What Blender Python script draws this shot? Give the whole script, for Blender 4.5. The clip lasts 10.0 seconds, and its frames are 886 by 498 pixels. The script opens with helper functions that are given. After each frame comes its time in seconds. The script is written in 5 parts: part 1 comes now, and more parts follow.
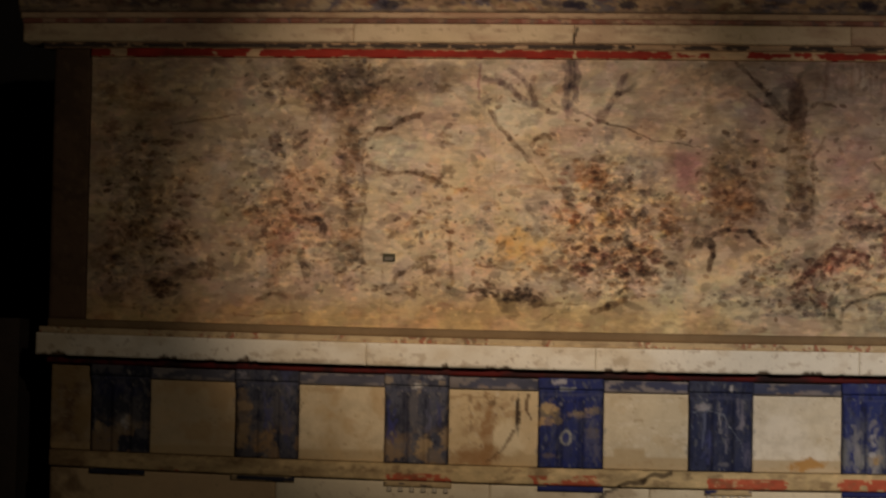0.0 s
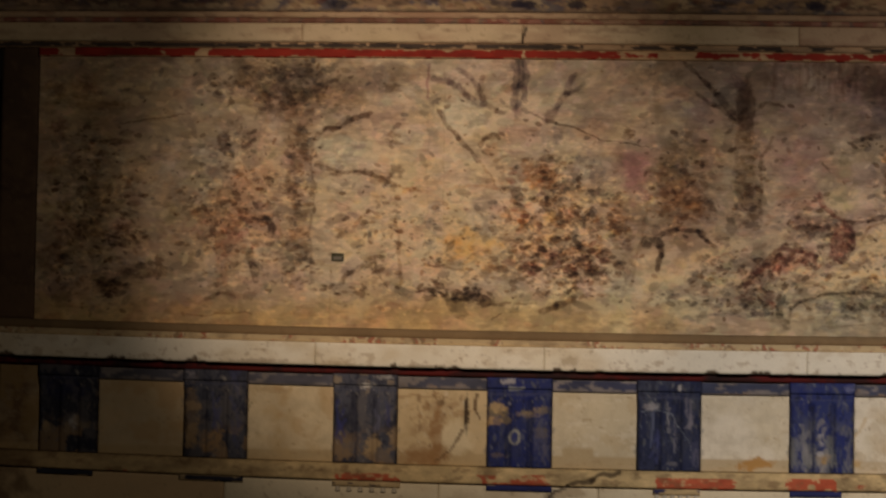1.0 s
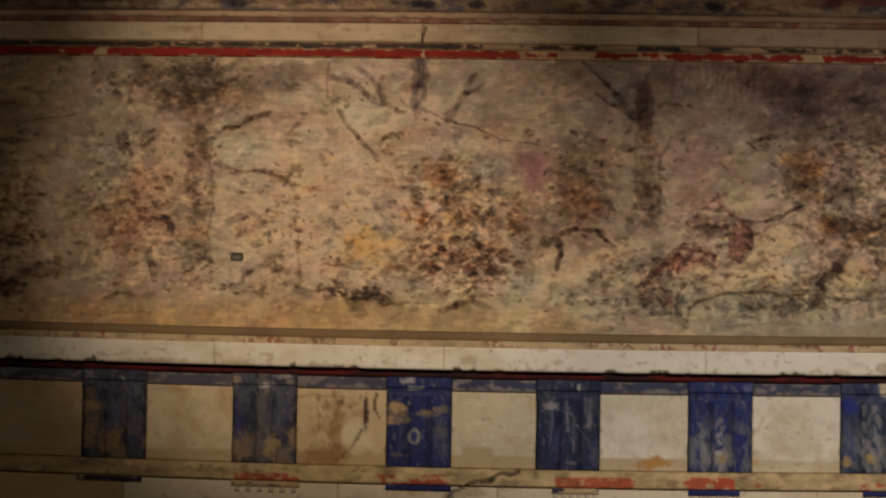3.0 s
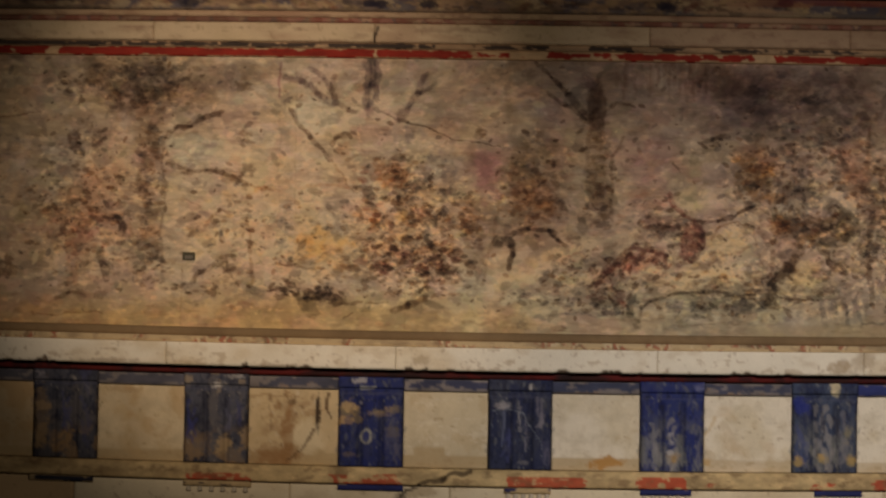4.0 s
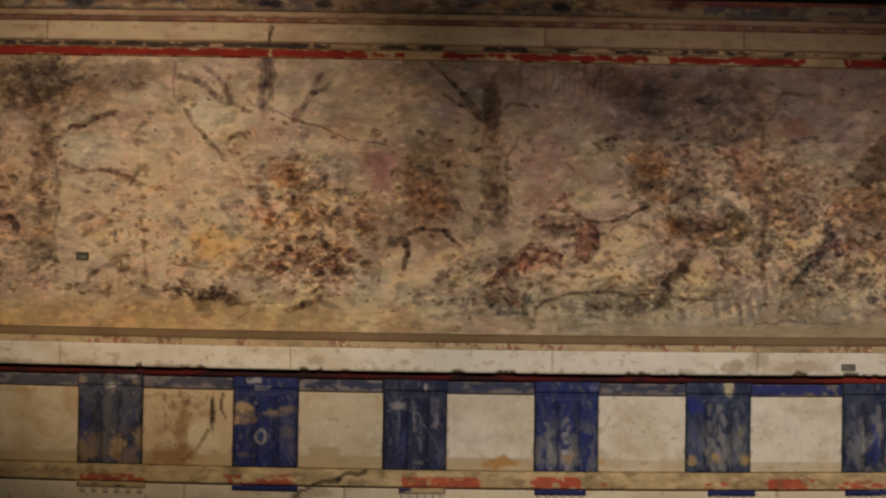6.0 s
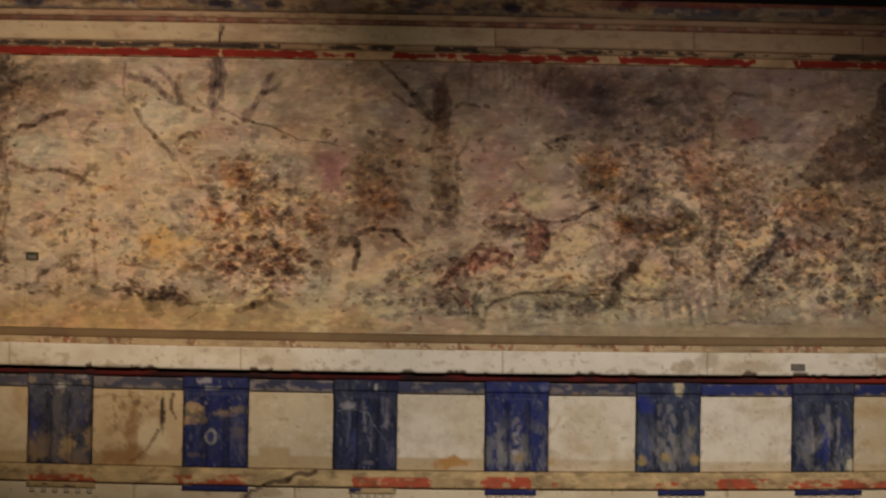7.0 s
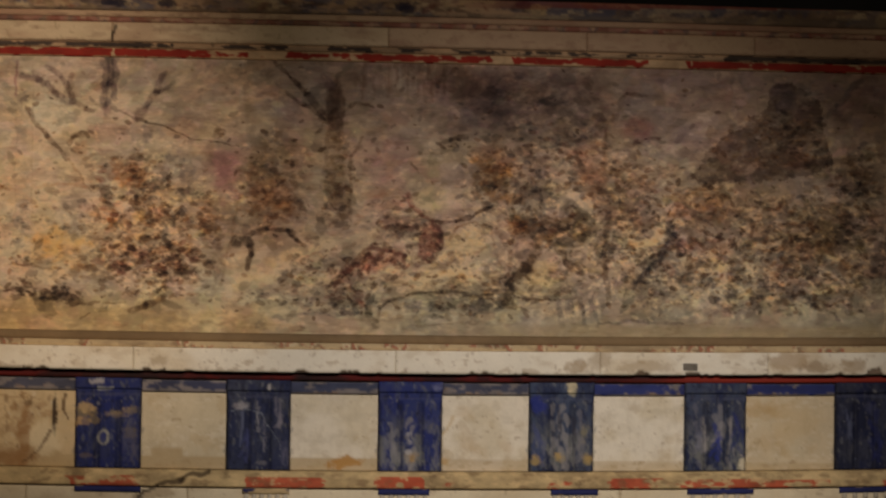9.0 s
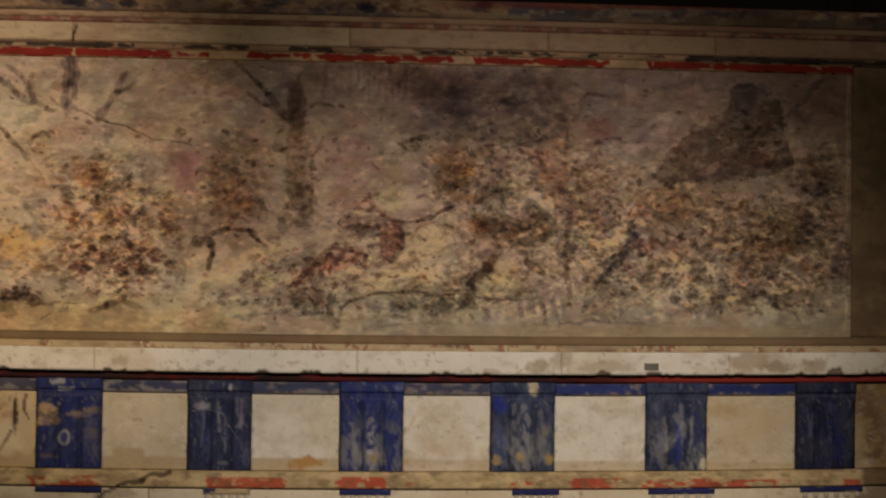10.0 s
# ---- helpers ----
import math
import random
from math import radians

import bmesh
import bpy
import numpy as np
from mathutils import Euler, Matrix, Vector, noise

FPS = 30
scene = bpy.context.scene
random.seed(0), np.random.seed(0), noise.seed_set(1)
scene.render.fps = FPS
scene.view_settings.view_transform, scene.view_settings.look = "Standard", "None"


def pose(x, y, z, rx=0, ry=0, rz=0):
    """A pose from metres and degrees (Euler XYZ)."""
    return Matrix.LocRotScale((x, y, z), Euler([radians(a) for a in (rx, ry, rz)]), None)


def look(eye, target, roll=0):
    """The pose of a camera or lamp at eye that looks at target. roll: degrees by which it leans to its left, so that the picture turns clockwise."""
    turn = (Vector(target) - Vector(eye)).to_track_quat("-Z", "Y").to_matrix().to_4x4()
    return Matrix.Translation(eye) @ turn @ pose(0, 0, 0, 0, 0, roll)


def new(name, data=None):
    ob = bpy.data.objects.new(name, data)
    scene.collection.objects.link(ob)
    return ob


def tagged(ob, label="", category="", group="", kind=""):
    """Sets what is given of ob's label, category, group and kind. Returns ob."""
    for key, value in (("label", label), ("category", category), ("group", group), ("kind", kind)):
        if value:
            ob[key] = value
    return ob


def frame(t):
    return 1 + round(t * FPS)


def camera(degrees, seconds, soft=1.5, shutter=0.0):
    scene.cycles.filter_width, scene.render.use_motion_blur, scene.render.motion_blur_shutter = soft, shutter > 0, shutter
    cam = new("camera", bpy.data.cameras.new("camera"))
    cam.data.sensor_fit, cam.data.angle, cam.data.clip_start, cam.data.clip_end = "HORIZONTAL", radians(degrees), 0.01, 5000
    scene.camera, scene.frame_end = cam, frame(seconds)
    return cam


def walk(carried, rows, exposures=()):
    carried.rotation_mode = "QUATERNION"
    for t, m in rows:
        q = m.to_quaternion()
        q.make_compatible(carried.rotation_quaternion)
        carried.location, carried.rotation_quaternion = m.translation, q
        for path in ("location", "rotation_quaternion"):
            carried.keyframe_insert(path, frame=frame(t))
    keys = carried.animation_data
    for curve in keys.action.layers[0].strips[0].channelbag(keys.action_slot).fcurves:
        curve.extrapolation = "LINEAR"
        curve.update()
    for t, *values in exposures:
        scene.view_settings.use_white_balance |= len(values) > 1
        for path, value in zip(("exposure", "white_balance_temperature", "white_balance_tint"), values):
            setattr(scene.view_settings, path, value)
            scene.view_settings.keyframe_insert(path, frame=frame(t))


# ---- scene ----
# ---- camera: a long lens on a stand, turned from one end of the facade to the other ----
cam = camera(16.3, 10.0, soft=2.3)
EYE = (0.0, -13.618, 3.9)
TURNS = [  # seconds, yaw, pitch, roll
    (0.0, 5.072, 2.852, 1.086), (0.5, 4.602, 2.857, 1.059), (1.0, 4.121, 2.862, 1.045), (1.5, 3.646, 2.87, 1.029),
    (2.0, 3.18, 2.876, 1.009), (2.5, 2.713, 2.88, 0.992), (4.0, 1.371, 2.894, 0.971), (4.5, 0.914, 2.903, 0.959),
    (5.0, 0.42, 2.911, 0.943), (5.5, -0.094, 2.919, 0.916), (7.0, -1.497, 2.94, 0.864), (7.5, -1.976, 2.947, 0.834),
    (8.0, -2.47, 2.954, 0.814), (8.5, -2.971, 2.959, 0.8), (9.0, -3.473, 2.966, 0.779), (9.5, -3.906, 2.972, 0.757),
    (10.0, -4.191, 2.975, 0.732),
]
walk(cam, [(t, pose(*EYE) @ pose(0, 0, 0, 0, 0, yaw) @ pose(0, 0, 0, 90 + pitch) @ pose(0, 0, 0, 0, 0, roll))
           for t, yaw, pitch, roll in TURNS])

# ---- light: a dark hall, two ceiling spotlights on the facade, one added fill ----
world = bpy.data.worlds.new("world")
scene.world = world
world.use_nodes = True
world.node_tree.nodes["Background"].inputs["Color"].default_value = (0.9, 0.68, 0.54, 1)
world.node_tree.nodes["Background"].inputs["Strength"].default_value = 0.02
scene.view_settings.exposure = 0.0


def spot(name, eye, target, watts, colour, degrees, blend, radius=0.06):
    data = bpy.data.lights.new(name, "SPOT")
    data.energy, data.color, data.spot_size, data.spot_blend, data.shadow_soft_size = watts, colour, radians(degrees), blend, radius
    lamp = new(name, data)
    lamp.matrix_world = look(eye, target)
    return lamp


spot("spotlight_warm", (-1.3, -7.5, 6.3), (-1.1, 0, 4.74), 1270, (1.0, 0.80, 0.635), 21.8, 1.0)
spot("spotlight_neutral", (1.7, -7.5, 6.3), (1.24, 0, 3.63), 1170, (1.0, 0.90, 0.85), 33.4, 1.0)
# Wide fill added for the hall's general spill, not a lamp of the place
spot("fill_wide", (0.6, -8.5, 6.3), (0.45, 0, 4.8), 250, (1.0, 0.85, 0.69), 70, 1.0)


# ---- materials ----
def tree(material):
    material.use_nodes = True
    n = material.node_tree
    return n.nodes, n.links, n.nodes["Principled BSDF"]


def add(nodes, kind, **values):
    node = nodes.new(kind)
    for key, value in values.items():
        node.inputs[key].default_value = value
    return node


def painted(name, rough=0.85, fine=260.0, coarse=9.0, bump=0.25, amount=0.16):
    """Paint laid on lime plaster: the pigment is an attribute, grain and stains come from noise."""
    m = bpy.data.materials.new(name)
    nodes, links, bsdf = tree(m)
    pigment = nodes.new("ShaderNodeAttribute")
    pigment.attribute_name = "pigment"
    place = nodes.new("ShaderNodeTexCoord")
    grain = add(nodes, "ShaderNodeTexNoise", Scale=fine, Detail=3.0, Roughness=0.6)
    stain = add(nodes, "ShaderNodeTexNoise", Scale=coarse, Detail=6.0, Roughness=0.65)
    for tex in (grain, stain):
        links.new(place.outputs["Object"], tex.inputs["Vector"])
    value = add(nodes, "ShaderNodeMath")
    value.operation = "ADD"
    links.new(grain.outputs["Fac"], value.inputs[0])
    links.new(stain.outputs["Fac"], value.inputs[1])
    span = add(nodes, "ShaderNodeMapRange", **{"From Min": 0.6, "From Max": 1.4, "To Min": 1 - amount, "To Max": 1 + amount})
    links.new(value.outputs[0], span.inputs["Value"])
    tint = nodes.new("ShaderNodeVectorMath")
    tint.operation = "SCALE"
    links.new(pigment.outputs["Color"], tint.inputs[0])
    links.new(span.outputs[0], tint.inputs["Scale"])
    links.new(tint.outputs[0], bsdf.inputs["Base Color"])
    relief = add(nodes, "ShaderNodeBump", Strength=bump, Distance=0.004)
    links.new(value.outputs[0], relief.inputs["Height"])
    links.new(relief.outputs[0], bsdf.inputs["Normal"])
    bsdf.inputs["Roughness"].default_value = rough
    bsdf.inputs["Specular IOR Level"].default_value = 0.3
    return m


def mottled(name, dark, light, scale=6.0, rough=0.9, bump=0.4, distance=0.01):
    m = bpy.data.materials.new(name)
    nodes, links, bsdf = tree(m)
    place = nodes.new("ShaderNodeTexCoord")
    big = add(nodes, "ShaderNodeTexNoise", Scale=scale, Detail=8.0, Roughness=0.65)
    small = add(nodes, "ShaderNodeTexNoise", Scale=scale * 18, Detail=4.0)
    for tex in (big, small):
        links.new(place.outputs["Object"], tex.inputs["Vector"])
    ramp = nodes.new("ShaderNodeValToRGB")
    ramp.color_ramp.elements[0].color, ramp.color_ramp.elements[1].color = (*dark, 1), (*light, 1)
    ramp.color_ramp.elements[0].position, ramp.color_ramp.elements[1].position = 0.32, 0.68
    links.new(big.outputs["Fac"], ramp.inputs["Fac"])
    links.new(ramp.outputs["Color"], bsdf.inputs["Base Color"])
    relief = add(nodes, "ShaderNodeBump", Strength=bump, Distance=distance)
    links.new(small.outputs["Fac"], relief.inputs["Height"])
    links.new(relief.outputs[0], bsdf.inputs["Normal"])
    bsdf.inputs["Roughness"].default_value = rough
    return m


FRESCO = painted("fresco_paint", 0.8, 190.0, 14.0, 0.3, 0.16)
STUCCO = painted("stucco_paint", 0.82, 220.0, 7.0, 0.22, 0.12)
EARTH = mottled("packed_earth", (0.035, 0.024, 0.016), (0.075, 0.052, 0.035), 3.0)
# Nearly black: the hall's darkness is put into this colour
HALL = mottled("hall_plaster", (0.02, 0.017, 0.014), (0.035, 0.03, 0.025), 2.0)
FLOOR = mottled("hall_floor", (0.03, 0.026, 0.022), (0.055, 0.048, 0.04), 2.5, 0.7)
LIME = mottled("lime_stucco", (0.45, 0.38, 0.27), (0.62, 0.54, 0.4), 12.0)
TAG = mottled("tag_film", (0.035, 0.03, 0.012), (0.075, 0.065, 0.03), 30.0, 0.35)
TAG_GREY = mottled("tag_card", (0.13, 0.11, 0.08), (0.2, 0.17, 0.13), 40.0, 0.6)


# ---- painting: pigments laid down stroke by stroke on the plaster ----
def srgb(c):
    c = np.asarray(c, float) / 255
    return np.where(c <= 0.04045, c / 12.92, ((c + 0.055) / 1.055) ** 2.4)


def cloud(x, y, size, seed, octaves=4, gain=0.55, stretch=1.0):
    """Smooth noise from 0 to 1 with features of that size; stretch draws it out along x."""
    total, weight, norm = np.zeros(np.shape(x)), 1.0, 0.0
    for k in range(octaves):
        table = np.random.RandomState(seed * 17 + k).rand(128, 128)
        a, b = np.asarray(x) / (size * stretch) + 31.7 * k, np.asarray(y) / size + 17.3 * k
        i, j = np.floor(a).astype(int), np.floor(b).astype(int)
        p, q = a - i, b - j
        p, q = p * p * (3 - 2 * p), q * q * (3 - 2 * q)
        i0, i1, j0, j1 = i % 128, (i + 1) % 128, j % 128, (j + 1) % 128
        total += weight * ((table[i0, j0] * (1 - p) + table[i1, j0] * p) * (1 - q) + (table[i0, j1] * (1 - p) + table[i1, j1] * p) * q)
        norm += weight
        weight, size = weight * gain, size / 2
    return total / norm


def step(a, b, x):
    s = np.clip((x - a) / (b - a), 0, 1)
    return s * s * (3 - 2 * s)


class Canvas:
    """A painter's sheet over the facade. The sketch is laid out in units of 2.5 mm, x to the right, y down."""

    def __init__(self, u, v):
        self.x = 1271.5 + 399.4 * u
        s = (self.x - 1230) / 1000
        top, low = 106 + 12.3 * s + 11.2 * s * s, 590 + 14.5 * s - 6.4 * s * s
        self.y = top + (5.42 - v) / 1.175 * (low - top)
        self.rgb = np.zeros((*u.shape, 3))
        self.depth = np.zeros(u.shape)          # metres into the plaster
        self.rng = np.random.RandomState(5)
        self.column, self.low, self.high = self.x[0].copy(), self.y.min(1), self.y.max(1)

    def fill(self, colour):
        self.rgb[:] = srgb(colour)

    def lay(self, mask, colour, where=Ellipsis):
        part = self.rgb[where]
        if isinstance(colour, Tint):        # a thin glaze: the layer below shows through
            share = np.asarray(colour) ** 2.2
            share = share.mean() + 0.76 * (share - share.mean())
            part *= 1 + np.asarray(mask)[..., None] * (share - 1)
        else:
            part += np.asarray(mask)[..., None] * (srgb(colour) - part)

    def box(self, x0, y0, x1, y1):
        """The rows and columns of the sheet that a stroke can touch."""
        a, b = np.searchsorted(self.column, (x0, x1))
        c, d = np.searchsorted(self.high, y0), np.searchsorted(self.low, y1)
        if a >= b or c >= d:
            return None
        return slice(c, d), slice(a, b)

    def wash(self, x, y, rx, ry, colour, strength=0.7, edge=0.5, lean=0.0, ragged=0.45, seed=1, sink=0.0, broken=0.0):
        """A patch of colour with a ragged edge."""
        r = max(rx, ry) * 1.6
        w = self.box(x - r, y - r, x + r, y + r)
        if w is None:
            return
        X, Y = self.x[w], self.y[w]
        a = radians(lean)
        dx, dy = X - x, Y - y
        d = np.hypot((dx * math.cos(a) + dy * math.sin(a)) / rx, (-dx * math.sin(a) + dy * math.cos(a)) / ry)
        d = d + ragged * (cloud(X, Y, min(34, max(9, 0.9 * min(rx, ry))), seed + 40, 4, 0.7) - 0.5) * 2
        m = strength * (1 - step(1 - edge, 1 + edge * 0.4, d))
        if broken:
            m = m * (1 - broken * step(0.44, 0.56, cloud(X + 0.3 * Y, Y, 12, seed + 60, 3, 0.65, 1.6)))
        self.lay(m, colour, w)
        if sink:
            self.depth[w] += sink * (1 - step(0.86, 1.0, d))

    def line(self, points, width, colour, strength=0.8, wander=3.0, seed=1, taper=0.6, sink=0.0):
        """A brush line or a crack through a few points, wandering a little."""
        n = len(points) - 1
        for k in range(n):
            (x0, y0), (x1, y1) = points[k], points[k + 1]
            pad = width * 2 + wander * 2
            w = self.box(min(x0, x1) - pad, min(y0, y1) - pad, max(x0, x1) + pad, max(y0, y1) + pad)
            if w is None:
                continue
            X, Y = self.x[w] + wander * 2 * (cloud(self.x[w], self.y[w], 22, seed + 3, 3) - 0.5), self.y[w] + wander * 2 * (cloud(self.x[w], self.y[w], 22, seed + 9, 3) - 0.5)
            length = max(math.hypot(x1 - x0, y1 - y0), 1e-6)
            t = np.clip(((X - x0) * (x1 - x0) + (Y - y0) * (y1 - y0)) / length ** 2, 0, 1)
            d = np.hypot(X - x0 - t * (x1 - x0), Y - y0 - t * (y1 - y0))
            wide = 0.85 * width * (1 - taper * (k + t) / n) * (0.6 + 0.8 * cloud(X, Y, 12, seed + 21, 2))
            m = 1 - step(0.45 * wide, wide, d)
            if isinstance(colour, Tint):        # rubbed through here and there
                m = m * (1 - 0.45 * step(0.5, 0.62, cloud(X, Y, 9, seed + 33, 3, 0.65, 1.3)))
            self.lay(strength * m, colour, w)
            if sink:
                self.depth[w] += sink * m

    def form(self, points, colour, strength=0.6, wander=15.0, seed=1, broken=0.55):
        """A flat painted shape with a worn edge."""
        xs, ys = [p[0] for p in points], [p[1] for p in points]
        w = self.box(min(xs) - 20, min(ys) - 20, max(xs) + 20, max(ys) + 20)
        X0, Y0 = self.x[w], self.y[w]
        X, Y = X0 + wander * 2 * (cloud(X0, Y0, 22, seed + 5, 5, 0.75) - 0.5), Y0 + wander * 2 * (cloud(X0, Y0, 22, seed + 6, 5, 0.75) - 0.5)
        inside = np.zeros(X.shape, bool)
        for (x0, y0), (x1, y1) in zip(points, points[1:] + points[:1]):
            if y0 != y1:
                inside ^= ((y0 > Y) != (y1 > Y)) & (X < (x1 - x0) * (Y - y0) / (y1 - y0) + x0)
        worn = 1 - broken * step(0.42, 0.6, cloud(X0, Y0, 17, seed + 8, 4, 0.7, 1.5))
        self.lay(strength * inside * worn, colour, w)

    def dabs(self, x, y, rx, ry, count, size, colours, strength=0.6, lean=None, flat=2.2, sink=0.0):
        """Many small brush dabs or flakes scattered over a patch."""
        rng = self.rng
        for _ in range(count):
            a, r = rng.rand() * 2 * math.pi, math.sqrt(rng.rand())
            cx, cy = x + rx * r * math.cos(a), y + ry * r * math.sin(a)
            s = size * (0.45 + 1.1 * rng.rand() ** 2)
            turn = radians(lean + rng.randn() * 25) if lean is not None else rng.rand() * math.pi
            w = self.box(cx - s * 2, cy - s * 2, cx + s * 2, cy + s * 2)
            colour = colours[rng.randint(len(colours))]
            if w is None:
                continue
            dx, dy = self.x[w] - cx, self.y[w] - cy
            d = np.hypot((dx * math.cos(turn) + dy * math.sin(turn)) / s, (-dx * math.sin(turn) + dy * math.cos(turn)) / s * flat)
            d = d + 0.7 * (cloud(self.x[w], self.y[w], s * 1.1 + 3, 77, 2) - 0.5)
            m = strength * (0.5 + 0.5 * rng.rand()) * (1 - step(0.55, 1.0, d))
            self.lay(m, colour, w)
            if sink:
                self.depth[w] += sink * m

    def stipple(self, count, size, weight, spread=0.35, hue=0.03, strength=0.75, flat=2.8, seed=1, lightest=0.6):
        """Brush touches that follow a drifting direction, each a little off the colour that it lands on; weight says how often one stays."""
        rng = np.random.RandomState(seed)
        rows, cols = self.x.shape
        ground = self.rgb.copy()
        drift = 2.4 * (cloud(self.x, self.y, 110, seed + 90, 2) - 0.5)
        rough = 0.8 * (cloud(self.x, self.y, size * 0.7, seed + 91, 2) - 0.5)
        for _ in range(count):
            i, j = rng.randint(rows), rng.randint(cols)
            keep, lift, tints, turn, grow = rng.rand(), rng.randn(), rng.randn(3), rng.randn(), rng.rand()
            if keep > weight[i, j]:
                continue
            cx, cy, s = self.x[i, j], self.y[i, j], size * (0.5 + 1.2 * grow * grow)
            w = self.box(cx - s * 1.3, cy - s * 1.3, cx + s * 1.3, cy + s * 1.3)
            if w is None:
                continue
            colour = np.maximum(ground[i, j] * np.exp(spread * min(lift, lightest) + hue * tints), 0.008)
            colour *= min(1.0, 0.7 / colour.max())
            a = drift[i, j] + 0.45 * turn
            dx, dy = self.x[w] - cx, self.y[w] - cy
            d = np.hypot((dx * math.cos(a) + dy * math.sin(a)) / s, (-dx * math.sin(a) + dy * math.cos(a)) / s * flat) + rough[w]
            touched = self.rgb[w]
            touched += (strength * (1 - step(0.6, 1.0, d)))[..., None] * (colour - touched)

    def mottle(self, size, seed, colour, low=0.5, high=0.7, strength=0.5, stretch=1.0, gain=0.6):
        self.lay(strength * step(low, high, cloud(self.x, self.y, size, seed, 5, gain, stretch)), colour)


def bow(x, z):
    """The courses have settled: the lower ones sag a little in the middle, the upper ones rise."""
    return z + (0.008 + 0.0265 * (z - 5.41)) * (1 - (x / 2.8) ** 2)


def slab(name, u0, u1, v0, v1, front, back, paint, material, parent, cell=0.02, label="", relief=None, round_=0.004):
    """A solid piece of the facade with a worked and painted face; v is height, front and back are depths."""
    nu, nv = max(int((u1 - u0) / cell), 2) + 1, max(int((v1 - v0) / cell), 2) + 1
    u, v = np.meshgrid(np.linspace(u0, u1, nu), np.linspace(v1, v0, nv))
    sheet = Canvas(u, v)
    paint(sheet)
    y = front + np.clip(sheet.depth, -0.02, 0.03)
    y = y + 0.0016 * (cloud(u * 400, v * 400, 60, 8, 4) - 0.5)
    if relief is not None:
        y = y + relief(u, v)
    edge = np.minimum(np.minimum(u - u0, u1 - u), np.minimum(v - v0, v1 - v))
    y = y + round_ * (1 - np.clip(edge / max(cell, 0.006), 0, 1))
    y = np.minimum(y, back - 0.002)
    face = np.stack([u, y, bow(u, v)], -1).reshape(-1, 3)
    grid = np.arange(nu * nv).reshape(nv, nu)
    rim = np.concatenate([grid[0, :-1], grid[:-1, -1], grid[-1, :0:-1], grid[:0:-1, 0]])
    base = nu * nv
    rear = face[rim].copy()
    rear[:, 1] = back
    verts = np.concatenate([face, rear])
    quads = np.stack([grid[:-1, :-1], grid[1:, :-1], grid[1:, 1:], grid[:-1, 1:]], -1).reshape(-1, 4)
    n = len(rim)
    k = np.arange(n)
    sides = np.stack([rim, rim[(k + 1) % n], base + (k + 1) % n, base + k], -1)
    faces = np.concatenate([quads, sides])
    mesh = bpy.data.meshes.new(name)
    mesh.vertices.add(len(verts))
    mesh.vertices.foreach_set("co", verts.ravel())
    mesh.loops.add(len(faces) * 4)
    mesh.loops.foreach_set("vertex_index", faces.ravel().astype(np.int32))
    mesh.polygons.add(len(faces))
    mesh.polygons.foreach_set("loop_start", np.arange(0, len(faces) * 4, 4, dtype=np.int32))
    mesh.update(calc_edges=True)
    rgb = np.ones((len(verts), 4))
    rgb[:, :3] = np.clip(np.concatenate([sheet.rgb.reshape(-1, 3), sheet.rgb.reshape(-1, 3)[rim]]), 0.004, 0.9)
    mesh.attributes.new("pigment", "FLOAT_COLOR", "POINT").data.foreach_set("color", rgb.ravel())
    mesh.materials.append(material)
    mesh.validate()
    ob = new(name, mesh)
    ob.parent = parent
    return tagged(ob, label)


def part(name, bm, material, parent, label=""):
    mesh = bpy.data.meshes.new(name)
    bm.to_mesh(mesh)
    bm.free()
    mesh.materials.append(material)
    ob = new(name, mesh)
    ob.parent = parent
    return tagged(ob, label)


def block(x0, x1, y0, y1, z0, z1, bevel=0.0):
    bm = bmesh.new()
    bmesh.ops.create_cube(bm, size=1)
    for vert in bm.verts:
        vert.co = (x0 + (vert.co.x + 0.5) * (x1 - x0), y0 + (vert.co.y + 0.5) * (y1 - y0), z0 + (vert.co.z + 0.5) * (z1 - z0))
    if bevel:
        bmesh.ops.bevel(bm, geom=bm.edges, offset=bevel, segments=2, affect="EDGES")
    return bm


def thing(name, label, category):
    return tagged(new(name), label, category)


# ---- the hall ----
def structure(name, box, material, label, category):
    ob = part(name, block(*box), material, None)
    return tagged(ob, label, category, kind="structure")


structure("floor", (-7, 7, -16, 2.4, -0.2, 0), FLOOR, "dark hall floor in front of the tomb facade", "floor")
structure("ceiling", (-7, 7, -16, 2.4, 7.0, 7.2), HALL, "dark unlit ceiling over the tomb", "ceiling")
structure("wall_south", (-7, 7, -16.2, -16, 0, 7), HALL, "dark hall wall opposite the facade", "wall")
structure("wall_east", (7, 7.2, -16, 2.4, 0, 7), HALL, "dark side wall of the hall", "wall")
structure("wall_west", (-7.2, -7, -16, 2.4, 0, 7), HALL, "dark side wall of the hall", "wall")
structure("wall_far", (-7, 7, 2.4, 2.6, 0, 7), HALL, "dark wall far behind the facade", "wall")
structure("wall_north", (-2.94, 2.98, 0.12, 0.5, 0, 5.69), EARTH, "plain masonry behind the painted facade", "wall")

# ---- the painted facade ----
OCHRE, GREYTAN = (210, 165, 102), (164, 147, 126)


class Tint(tuple):
    """Thin paint: what share of the light of the layer below each colour lets through."""


